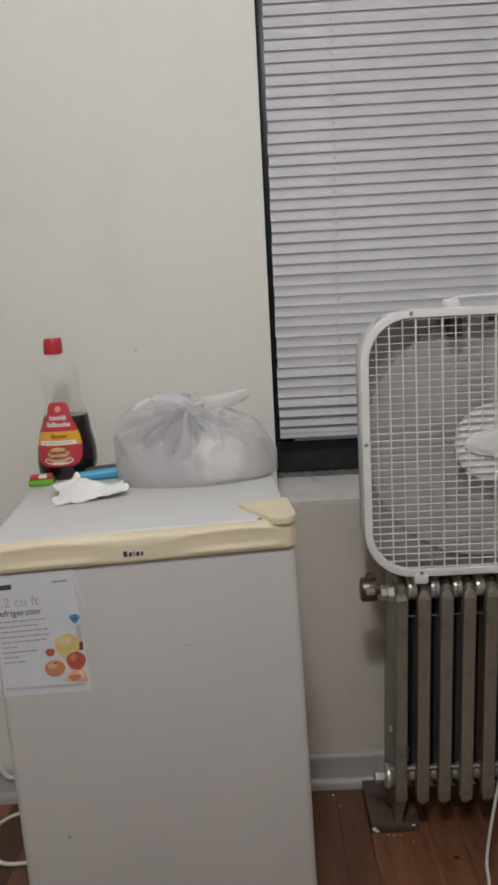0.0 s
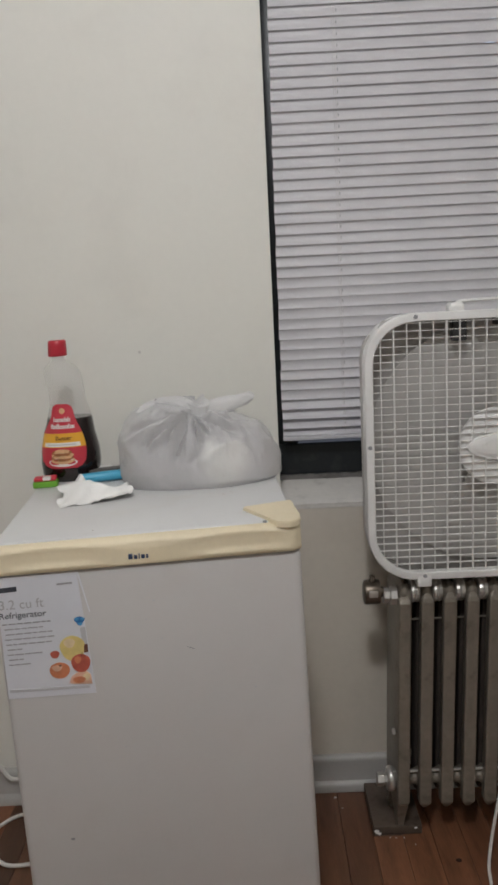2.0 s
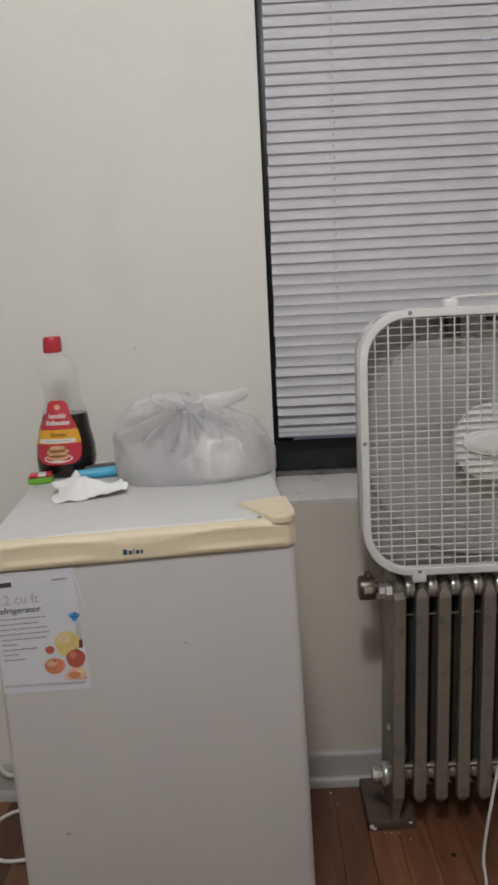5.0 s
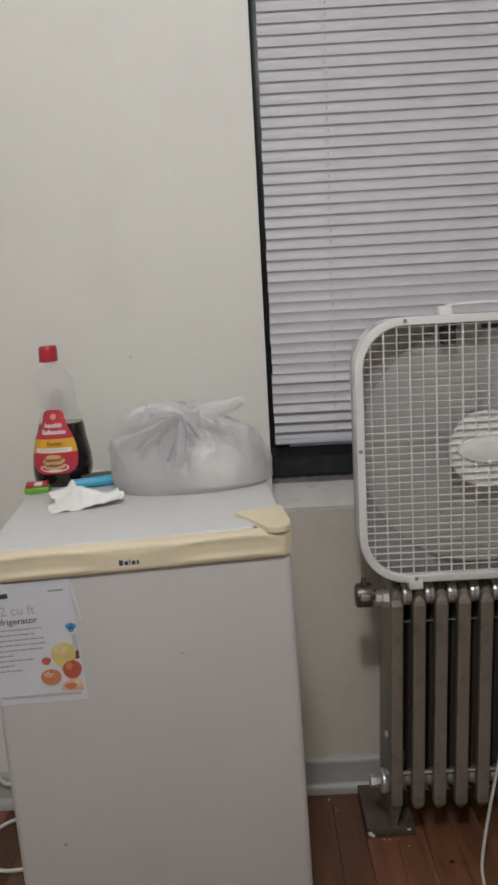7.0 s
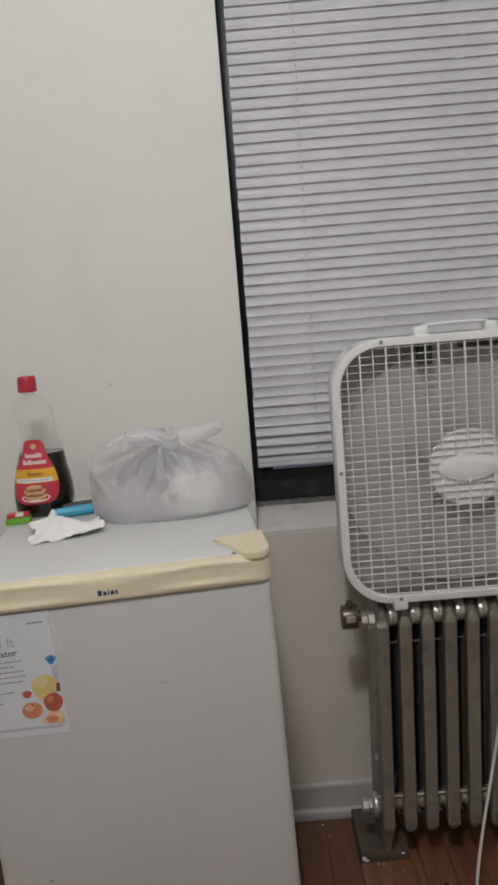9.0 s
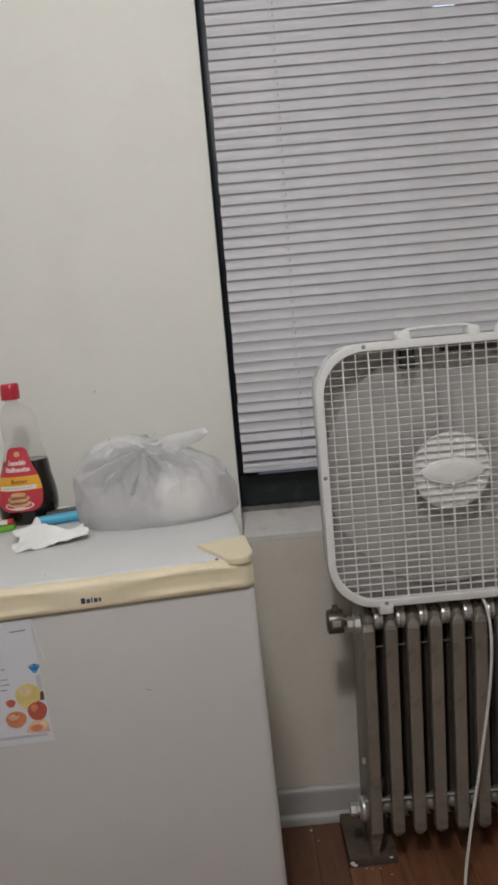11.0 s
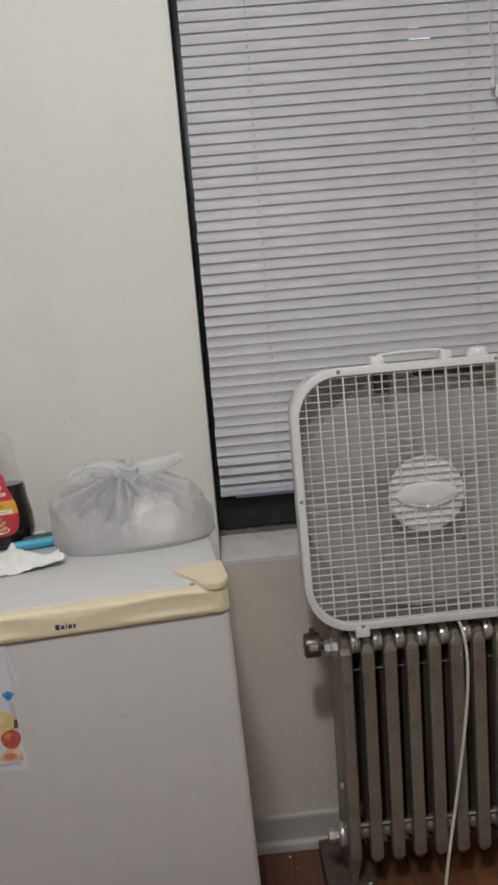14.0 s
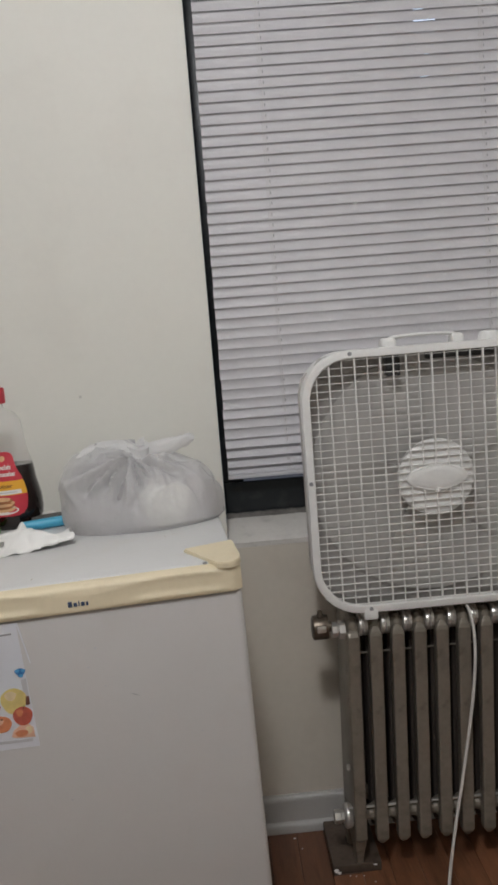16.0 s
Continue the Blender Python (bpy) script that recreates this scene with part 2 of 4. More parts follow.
def lathe_z(bm, profile, x, y, seg=24):
    return rings_to(bm, [[(x + r * math.cos(k * math.tau / seg), y + r * math.sin(k * math.tau / seg), z) for k in range(seg)] for z, r in profile])


def smoothstep(a, b, x):
    t = min(max((x - a) / (b - a), 0), 1)
    return t * t * (3 - 2 * t)


def structure(name, bm, material, label, category, smooth=False):
    return tagged(new(name, mesh_of(bm, material, smooth, name)), label, category, kind="structure")


# ---- the room ----
WX0, WX1, WZ0, WZ1 = 0.162, 0.965, 0.70, 2.12
RX0, RX1, RY0, RZ1 = -1.9, 2.3, -2.2, 2.6
WT = 0.21
bm = bmesh.new()
box(bm, RX0 - 0.1, WX0, WALL_Y, WALL_Y + WT, -0.1, RZ1)
box(bm, WX1, RX1 + 0.1, WALL_Y, WALL_Y + WT, -0.1, RZ1)
box(bm, WX0, WX1, WALL_Y, WALL_Y + WT, WZ1, RZ1)
structure("wall_north", bm, PAINT, "off-white painted plaster wall with a deep window recess", "wall")
structure("wall_panel", boxed(WX0 + 0.0005, WX1 - 0.0005, WALL_Y, WALL_Y + WT, -0.1, WZ0 - 0.012), APRON, "beige wall under the window sill, darkened for the dimmer light there", "wall")
structure("wall_west", boxed(RX0 - 0.1, RX0, RY0, WALL_Y, -0.1, RZ1), PAINT, "off-white painted plaster side wall", "wall")
structure("wall_east", boxed(RX1, RX1 + 0.1, RY0, WALL_Y, -0.1, RZ1), PAINT, "off-white painted plaster side wall", "wall")
structure("wall_south", boxed(RX0 - 0.1, RX1 + 0.1, RY0 - 0.1, RY0, -0.1, RZ1), PAINT, "off-white painted plaster rear wall", "wall")
structure("ceiling", boxed(RX0 - 0.1, RX1 + 0.1, RY0 - 0.1, WALL_Y + WT, RZ1, RZ1 + 0.1), CEIL, "white painted ceiling", "ceiling")

# sill: painted, rising a little towards the window, with a soft front edge
sill_y1 = 2.052
prof = [(WALL_Y + 0.0002, WZ0 - 0.0115), (WALL_Y - 0.0006, WZ0 - 0.006), (WALL_Y + 0.001, WZ0 - 0.001), (WALL_Y + 0.006, WZ0 + 0.002), (sill_y1, WZ0 + 0.028), (sill_y1, WZ0 - 0.0115)]
structure("window_sill", rings_to(bmesh.new(), [[(x, y, z) for y, z in prof] for x in (WX0 + 0.001, WX1 - 0.001)]), SILL, "painted window sill with scuffed rounded edge", "window sill", True)

# worn white bead along the sill's front edge
eb = bmesh.new()
bead = []
for i in range(81):
    ex = WX0 + 0.003 + (WX1 - WX0 - 0.006) * i / 80
    er = 0.0022 + 0.0006 * noise.noise(Vector((ex * 40, 0.4, 2.0)))
    bead.append([(ex, WALL_Y + 0.0012 + er * math.cos(a), WZ0 - 0.0012 + er * math.sin(a)) for a in (k * math.tau / 8 for k in range(8))])
structure("trim", rings_to(eb, bead), SILL, "thin worn painted bead along the window sill edge", "trim", True)
# baseboard with a rounded cap and a shoe mould
bp = [(WALL_Y, 0.0), (WALL_Y - 0.026, 0.0), (WALL_Y - 0.0255, 0.012), (WALL_Y - 0.021, 0.020), (WALL_Y - 0.0145, 0.0235), (WALL_Y - 0.0135, 0.027), (WALL_Y - 0.0130, 0.070), (WALL_Y - 0.0120, 0.076), (WALL_Y - 0.0085, 0.081), (WALL_Y - 0.002, 0.0845), (WALL_Y, 0.0845)]
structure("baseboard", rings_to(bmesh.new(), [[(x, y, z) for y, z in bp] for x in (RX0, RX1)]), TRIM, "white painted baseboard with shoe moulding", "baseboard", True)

hole = tagged(new("nail_hole", mesh_of(lathe_y(bmesh.new(), [(WALL_Y - 0.0006, 0.0012), (WALL_Y - 0.0003, 0.0030), (WALL_Y + 0.0002, 0.0034)], -0.130, 1.056, 10), NAILFILL, True, "nail_hole")), "small filled nail hole in the painted wall", "wall mark")
# window: dark painted frame and glass
window = tagged(thing("window_1", pose(0, 0, 0), "dark painted sash window behind lowered blinds", "window"), kind="structure")
FY = 2.040
part("window_frame", boxed(WX0 + 0.001, WX0 + 0.05, FY, FY + 0.05, WZ0 + 0.03, WZ1 - 0.001, r=0.003), DARKFRAME, window)
part("window_frame", boxed(WX1 - 0.05, WX1 - 0.001, FY, FY + 0.05, WZ0 + 0.03, WZ1 - 0.001, r=0.003), DARKFRAME, window)
part("bottom_rail", boxed(WX0 + 0.002, WX1 - 0.002, FY - 0.006, FY - 0.001, WZ0 + 0.034, WZ0 + 0.110, r=0.004), DARKFRAME, window)
part("meeting_rail", boxed(WX0 + 0.051, WX1 - 0.051, FY + 0.004, FY + 0.045, 1.40, 1.445, r=0.004), DARKFRAME, window)
part("top_rail", boxed(WX0 + 0.051, WX1 - 0.051, FY, FY + 0.045, WZ1 - 0.06, WZ1 - 0.001, r=0.004), DARKFRAME, window)
for z0, z1 in ((WZ0 + 0.111, 1.399), (1.446, WZ1 - 0.061)):
    pane = part("pane", boxed(WX0 + 0.051, WX1 - 0.051, FY + 0.02, FY + 0.024, z0, z1), GLASS, window)
    pane.visible_shadow = False
bm = bmesh.new()
nd = 60
for i in range(nd):
    x0 = WX0 + 0.003 + (WX1 - WX0 - 0.006) * i / nd
    x1 = WX0 + 0.003 + (WX1 - WX0 - 0.006) * (i + 1) / nd
    h = 0.004 + 0.004 * random.random()
    box(bm, x0, x1 + 0.002, FY - 0.012 - 0.006 * random.random(), FY - 0.001, WZ0 + 0.024, WZ0 + 0.028 + h)
part("ledge_strip", bm, DUST, window, "dusty chipped grey strip at the foot of the frame", smooth=False)

# outside: a dark facade with one lit window, far off
facade = thing("far_building", pose(2.4, 8.05, 0), "dark building across the street at night", "building")
part("wall", boxed(-9, 9, 0.02, 0.5, -6, 9), NIGHT, facade, smooth=False)
for x0, x1, z0, z1 in ((-0.09, 0.00, 3.92, 4.02), (-0.09, 0.11, 3.80, 3.905), (0.0, 0.04, 3.52, 3.60), (-0.05, 0.03, 3.31, 3.39), (-0.06, 0.02, 2.97, 3.06)):
    part("lit_pane", boxed(x0, x1, 0.0, 0.018, z0, z1), LITWIN, facade, "bluish lit window pane", smooth=False)

# ---- venetian blind ----
BY, BX0, BX1, PITCH = 1.995, 0.1755, 0.950, 0.02362
CORDS = (0.318, 0.813)
blind = thing("window_blind", pose(0, BY, 0), "lowered white metal mini blind with tilted slats", "window blind")


def slat_mesh(w, crown=0.0019):
    b = bmesh.new()
    n = 10
    rows = []
    for i in range(n + 1):
        u = i / n - 0.5
        rows.append((u * w, -crown * (1 - 4 * u * u)))
    xs = [0, 0.0015] + [(BX1 - BX0) * k / 6 for k in range(1, 6)] + [BX1 - BX0 - 0.0015, BX1 - BX0]
    top, bot = [], []
    for j, x in enumerate(xs):
        inset = 0.08 if j in (0, len(xs) - 1) else 0.0
        top.append([b.verts.new((x, y * (1 - inset), z)) for y, z in rows])
        bot.append([b.verts.new((x, y * (1 - inset), z - 0.0004)) for y, z in rows])
    for j in range(len(xs) - 1):
        for i in range(n):
            b.faces.new((top[j][i], top[j][i + 1], top[j + 1][i + 1], top[j + 1][i]))
            b.faces.new((bot[j][i], bot[j + 1][i], bot[j + 1][i + 1], bot[j][i + 1]))
        for i in (0, n):
            b.faces.new((top[j][i], top[j + 1][i], bot[j + 1][i], bot[j][i]))
    for j in (0, len(xs) - 1):
        for i in range(n):
            b.faces.new((top[j][i], bot[j][i], bot[j][i + 1], top[j][i + 1]))
    me = mesh_of(b, SLAT, True, "slat")
    # dark slots that the lift cords pass through
    me.materials.append(SLOT)
    hb = bmesh.new()
    hb.from_mesh(me)
    for cx in CORDS:
        fs = len(hb.faces)
        box(hb, cx - BX0 + 0.0030, cx - BX0 + 0.0044, -0.0032, 0.0034, -crown - 0.0002, -crown + 0.0003)
        hb.faces.ensure_lookup_table()
        for f in hb.faces[fs:]:
            f.material_index = 1
    hb.to_mesh(me)
    hb.free()
    return me


BZ = 0.826
slat_me, slat_low, slat_mid = slat_mesh(0.02510, 0.0024), slat_mesh(0.02400, 0.0026), slat_mesh(0.02490, 0.0029)
rng = random.Random(5)
z = BZ + 0.021
k = 0
slat_zs = []
while z < WZ1 - 0.05:
    tilt = 77.0 + 6.5 * (1 - smoothstep(1.17, 1.24, z)) + rng.uniform(-1.2, 1.2) * smoothstep(1.17, 1.24, z)
    if k > 6 and z < 1.20:
        tilt = 87.5 + rng.uniform(-0.5, 0.5)
    if k in (0, 1):
        tilt = 52
    if k in (2, 3):
        tilt = 60
    if k == 6:
        tilt = 71
    s = new("slat", slat_me if z > 1.20 else slat_mid if k > 6 else slat_low)
    s.parent = blind
    s.matrix_basis = pose(BX0 + 0.005 * (z - BZ) + rng.uniform(-0.0012, 0.0012), 0, z, tilt, rng.uniform(-0.05, 0.05), 0)
    slat_zs.append(z)
    step = (0.02320 if z < 1.20 else PITCH) + rng.uniform(-0.0002, 0.0002)
    z += 0.0165 if k == 0 else step
    k += 1
part("bottom_bar", boxed(BX0, BX1, -0.011, 0.011, BZ, BZ + 0.010, r=0.003), SLAT, blind)
part("head_rail", boxed(BX0 - 0.005, BX1 + 0.005, -0.020, 0.020, WZ1 - 0.040, WZ1 - 0.004, r=0.003), SLAT, blind)
for cx in CORDS:
    for sy in (-0.0012, 0.0016):
        part("ladder_cord", sweep(bmesh.new(), [(cx + 0.0012 * math.sin(3.1 * q), sy, q) for q in np.linspace(BZ + 0.004, WZ1 - 0.03, 24)], 0.0005, 6), CORD, blind)
    part("lift_cord", sweep(bmesh.new(), [(cx + 0.004, 0.0, q) for q in (BZ + 0.004, WZ1 - 0.03)], 0.0008, 6), CORD, blind)
for dx in (0.0, 0.007):
    part("pull_cord", sweep(bmesh.new(), smooth_path([(0.858 + dx, -0.022, WZ1 - 0.02), (0.859 + dx * 0.8, -0.024, 1.9), (0.862 + dx * 0.4, -0.024, 1.715 - dx)]), 0.0011, 6), CORD, blind)
    part("cord_tassel", lathe_z(bmesh.new(), [(1.690 - dx * 3, 0.0055), (1.700 - dx * 3, 0.0060), (1.715 - dx * 3, 0.0035), (1.718 - dx * 3, 0.0012)], 0.862 + dx * 1.4, -0.024, 12), CORD, blind)

# ---- small fridge ----
FA = 4.5
LEANS = -1.1
FRIDGE_POSE = pose(-0.0573 + 0.82 * math.sin(radians(-LEANS)), 1.3011, 0.0, 0, 0, FA) @ pose(0, 0, 0, 0, LEANS, 0)
fridge = thing("mini_fridge", FRIDGE_POSE, "small white fridge with yellowed plastic handle strip", "fridge")
HW, FH, FD = 0.2345, 0.82, 0.50
part("body", boxed(-HW + 0.004, HW - 0.004, 0.062, FD, 0.03, FH - 0.022, r=0.006), FRIDGE, fridge)
part("gasket", boxed(-HW + 0.012, HW - 0.012, 0.050, 0.062, 0.06, FH - 0.05), GASKET, fridge)
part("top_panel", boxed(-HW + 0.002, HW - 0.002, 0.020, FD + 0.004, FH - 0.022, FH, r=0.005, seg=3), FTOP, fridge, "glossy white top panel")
door = part("door", boxed(-HW, HW, 0.0, 0.050, 0.055, FH - 0.0415, r=0.011, seg=4), FRIDGE, fridge)
for sx in (-1, 1):
    for yy in (0.09, FD - 0.06):
        part("foot", lathe_z(bmesh.new(), [(-0.0192 * sx * (HW - 0.05), 0.017), (0.02, 0.017), (0.034, 0.010)], sx * (HW - 0.05), yy, 14), BLACK, fridge)


def handle_strip():
    """Moulded strip along the door's top: a long wavy finger scoop on either side."""
    b = bmesh.new()
    nx, nv = 72, 14
    rows = []
    for i in range(nx + 1):
        u = i / nx * 2 - 1
        x = u * (HW + 0.0015)
        end = smoothstep(0.93, 1.0, abs(u))
        ring = []
        for j in range(nv + 1):
            v = j / nv
            zz = FH - 0.0425 + v * 0.0405
            vb = 0.98 - 0.36 * (0.5 + 0.5 * math.cos(math.pi * u / 0.6))
            bevel = 0.009 * max(0.0, v - vb)
            grip = smoothstep(0.22, 0.40, abs(u)) * (1 - smoothstep(0.80, 0.95, abs(u)))
            lip = 0.0019 * grip * math.exp(-((v - 0.17) / 0.055) ** 2)
            under = 0.0014 * grip * smoothstep(0.22, 0.40, v) * (1 - smoothstep(vb - 0.25, vb, v))
            rnd = 0.006 * (max(0, (v - 0.86) / 0.14) ** 2) + 0.0015 * (max(0, (0.08 - v) / 0.08) ** 2)
            ring.append((x, -0.0055 + bevel - lip + under + rnd + 0.012 * end ** 2, zz))
        ring.append((x, 0.018, FH - 0.0015))
        ring.append((x, 0.046, FH - 0.0235))
        ring.append((x, 0.046, FH - 0.0440))
        rows.append(ring)
    return rings_to(b, rows)


strip = part("handle_strip", handle_strip(), CREAM, door, "yellowed cream plastic handle strip")
# hinge cover: a wedge with a rounded front corner
hp = [(0.1545, 0.094), (0.157, 0.099), (0.2330, 0.118), (0.2365, 0.114), (0.2385, 0.026), (0.2375, 0.012), (0.2335, 0.001), (0.2270, -0.007), (0.2180, -0.010), (0.2090, -0.009), (0.1990, -0.004), (0.1850, 0.030)]
bm = rings_to(bmesh.new(), [[(x, y, zz) for x, y in hp] for zz in (FH - 0.0035, FH + 0.0055)])
bmesh.ops.bevel(bm, geom=[e for e in bm.edges if e.verts[0].co.z > FH and e.verts[1].co.z > FH], offset=0.0016, segments=2, affect="EDGES")
part("hinge_cover", bm, CREAM, fridge, "yellowed cream hinge cover")
part("hinge_screw", lathe_z(bmesh.new(), [(FH - 0.001, 0.0035), (FH + 0.0015, 0.003), (FH + 0.002, 0.001)], 0.183, 0.020, 10), INKGREY, fridge)


def flat_patch(pts, depth=0.0006, y=0.0):
    """A thin printed patch on the door's face."""
    return rings_to(bmesh.new(), [[(x, y - k, zz) for x, zz in pts] for k in (0.0, depth)])


def ellipse(cx, cz, rx, rz, n=20, wob=0.0):
    return [(cx + rx * math.cos(a) * (1 + wob * math.sin(3 * a)), cz + rz * math.sin(a)) for a in (i * math.tau / n for i in range(n))]


def rect(x0, x1, z0, z1, slant=0.0):
    return [(x0, z0), (x1, z0 + slant), (x1, z1 + slant), (x0, z1)]


def lettering(text, x, zz, size, material, parent, y, name, label="", width=None, bold=0.0):
    cu = bpy.data.curves.new(name, "FONT")
    cu.body, cu.size, cu.extrude, cu.offset = text, size, 0.00012, bold
    tmp = bpy.data.objects.new("t", cu)
    scene.collection.objects.link(tmp)
    dg = bpy.context.evaluated_depsgraph_get()
    me = bpy.data.meshes.new_from_object(tmp.evaluated_get(dg))
    bpy.data.objects.remove(tmp)
    xs = [v.co.x for v in me.vertices]
    f = (width / (max(xs) - min(xs))) if width else 1.0
    me.transform(Matrix.Translation((x - min(xs) * f, y, zz)) @ Matrix.Rotation(radians(90), 4, "X") @ Matrix.Diagonal((f, 1, 1, 1)))
    me.materials.clear()
    me.materials.append(material)
    ob = new(name, me)
    ob.parent = parent
    return tagged(ob, label)


# sticker on the door
sticker = thing("fridge_sticker", FRIDGE_POSE @ pose(-0.0055, 0, 0), "glossy printed product sticker with fruit pictures, stuck on the fridge door", "sticker")
part("film", flat_patch([(-0.2245, 0.579), (-0.091, 0.576), (-0.1010, 0.7735), (-0.2215, 0.7745)], 0.0005), STICK, sticker)
Y1 = -0.0006
lettering("3.2 cu ft", -0.2205, 0.7235, 0.021, INKMID, sticker, -0.0008, "lettering", "thin grey lettering", width=0.066)
lettering("Refrigerator", -0.2225, 0.7090, 0.0135, INKDARK, sticker, -0.0008, "lettering", "dark lettering", width=0.070, bold=0.0001)
for x0, x1, zc, h in ((-0.2195, -0.192, 0.7540, 0.0075),):
    part("logo_bar", flat_patch(rect(x0, x1, zc - h / 2, zc + h / 2, 0.001), 0.0005, Y1), INKDARK, sticker)
part("logo_bar", flat_patch(rect(-0.132, -0.109, 0.7555, 0.7580, 0.0003), 0.0005, Y1), INKGREY, sticker)
zz = 0.7000
words = random.Random(3)
for w, lead in ((0.073, 0.0), (0.058, 0.006), (0.070, 0.008), (0.076, 0.004), (0.068, 0.006), (0.022, 0.008), (0.052, 0.006), (0.022, 0.008), (0.034, 0.006)):
    xa = -0.2205 + lead * 0.5
    x_end = xa + w
    while xa < x_end - 0.003:
        xb = min(xa + words.uniform(0.006, 0.015), x_end)
        part("text_bar", flat_patch(rect(xa, xb, zz - 0.0009, zz + 0.0009, -0.0001), 0.0004, Y1), INKGREY, sticker)
        xa = xb + 0.0016
    zz -= 0.0082
part("text_bar", flat_patch(rect(-0.2215, -0.100, 0.5895, 0.5940, -0.004), 0.0004, Y1), INKLIGHT, sticker)
flower = part("flower", flat_patch(ellipse(-0.1045, 0.6955, 0.0070, 0.0072, 14, 0.35), 0.0004, Y1), INKBLUE, sticker)
for px, pz, r in ((-0.1085, 0.6990, 0.0034), (-0.1000, 0.6985, 0.0030), (-0.1040, 0.6905, 0.0032)):
    part("petal", flat_patch(ellipse(px, pz, r, r * 0.8, 10, 0.2), 0.0006, Y1), INKSKY, flower)
part("glass_print", flat_patch([(-0.1035, 0.655), (-0.0965, 0.655), (-0.0972, 0.686), (-0.1050, 0.684)], 0.0004, Y1), INKLIGHT, sticker)
lemon = part("lemon", flat_patch(ellipse(-0.1195, 0.6525, 0.0190, 0.0205, 26, 0.07), 0.0005, Y1), FRUITY, sticker)
part("shine", flat_patch(ellipse(-0.1235, 0.6610, 0.0085, 0.0075, 14, 0.15), 0.0007, Y1), FRUITPALE, lemon)
part("cherry", flat_patch(ellipse(-0.147, 0.6450, 0.0070, 0.0062, 14, 0.12), 0.0006, Y1), FRUITR, sticker)
part("chocolate", flat_patch([(-0.1030, 0.6440), (-0.0965, 0.6445), (-0.0965, 0.6580), (-0.1015, 0.6570)], 0.0007, Y1), FRUITB, sticker)
apple = part("apple", flat_patch(ellipse(-0.1095, 0.6275, 0.0145, 0.0150, 22, 0.05), 0.0008, Y1), FRUITR, sticker)
part("shine", flat_patch(ellipse(-0.1135, 0.6330, 0.0052, 0.0060, 12, 0.2), 0.0010, Y1), FRUITO, apple)
part("stalk", flat_patch([(-0.1080, 0.6385), (-0.1070, 0.6388), (-0.1050, 0.6440), (-0.1062, 0.6442)], 0.0010, Y1), FRUITB, apple)
orange = part("orange", flat_patch(ellipse(-0.1425, 0.6185, 0.0155, 0.0130, 22, 0.03), 0.0008, Y1), FRUITO, sticker)
part("shine", flat_patch(ellipse(-0.1460, 0.6225, 0.0075, 0.0050, 12, 0.2), 0.0010, Y1), FRUITP, orange)
part("stalk_end", flat_patch(ellipse(-0.1410, 0.6265, 0.0022, 0.0014, 8, 0.3), 0.0012, Y1), FRUITB, orange)
peach = part("peach", flat_patch([(-0.130, 0.597), (-0.126, 0.606), (-0.119, 0.611), (-0.111, 0.615), (-0.103, 0.614), (-0.0965, 0.607), (-0.0955, 0.592), (-0.110, 0.593), (-0.124, 0.594)], 0.0006, Y1), FRUITP, sticker)
part("peach_half", flat_patch(ellipse(-0.1145, 0.6005, 0.0095, 0.0055, 16, 0.08), 0.0009, Y1), FRUITO, peach)
part("shine", flat_patch(ellipse(-0.1030, 0.6045, 0.0052, 0.0062, 12, 0.12), 0.0008, Y1), FRUITPALE, peach)
part("film_edge", flat_patch([(-0.1012, 0.7735), (-0.0985, 0.7738), (-0.0870, 0.7080), (-0.0885, 0.7080)], 0.0006, 0.0), STICK, sticker, "lifted clear edge of the sticker film")
# emblem in plain shapes on the strip, marks on the door
for i, (w, h) in enumerate(((0.0062, 0.0085), (0.0052, 0.0062), (0.0018, 0.0085), (0.0055, 0.0062), (0.0034, 0.0062))):
    x0 = -0.0265 + (0, 0.0082, 0.0153, 0.0190, 0.0264)[i]
    part("emblem_bar", boxed(x0, x0 + w, -0.0066, -0.0050, 0.7870, 0.7870 + h, r=0.0006, seg=1), LOGO, strip)
part("chip", flat_patch([(0.047, 0.6382), (0.056, 0.6352), (0.062, 0.6316), (0.055, 0.6340)], 0.0004), INKGREY, door)
for cx, cz, r in ((0.004, 0.717, 0.0014), (0.012, 0.655, 0.0012), (-0.010, 0.688, 0.0010), (0.150, 0.560, 0.0012), (-0.060, 0.480, 0.0013)):
    part("speck", flat_patch(ellipse(cx, cz, r * 1.3, r, 8, 0.3), 0.0004), INKLIGHT, door)
part("chip", flat_patch(ellipse(-0.1590, 0.3290, 0.0035, 0.0026, 9, 0.3), 0.0004), INKGREY, door)


# ---- radiator ----
RADX, NSEC, SP = 0.3930, 13, 0.0455
radiator = thing("radiator", pose(0, 0, 0), "old cast-iron tube radiator in metallic brown paint", "radiator")
TUBE_Y = (1.694, 1.744, 1.794)


def tube_mesh(depth, paint):
    b = bmesh.new()
    ty, prof = 0.0, []
    for zq, f in ((0.0805, 0.10), (0.0810, 0.34), (0.0930, 0.94), (0.0975, 1.0), (0.32, 0.98), (0.500, 1.0), (0.541, 1.0), (0.549, 0.82), (0.558, 0.42)):
        prof.append([(0.0132 * f * math.copysign(abs(math.cos(a)) ** 0.3, math.cos(a)), ty + depth * f * math.copysign(abs(math.sin(a)) ** 0.22, math.sin(a)), zq) for a in ((k + 0.5) * math.tau / 20 for k in range(20))])
    rings_to(b, prof)
    return mesh_of(b, paint, False, "tube")


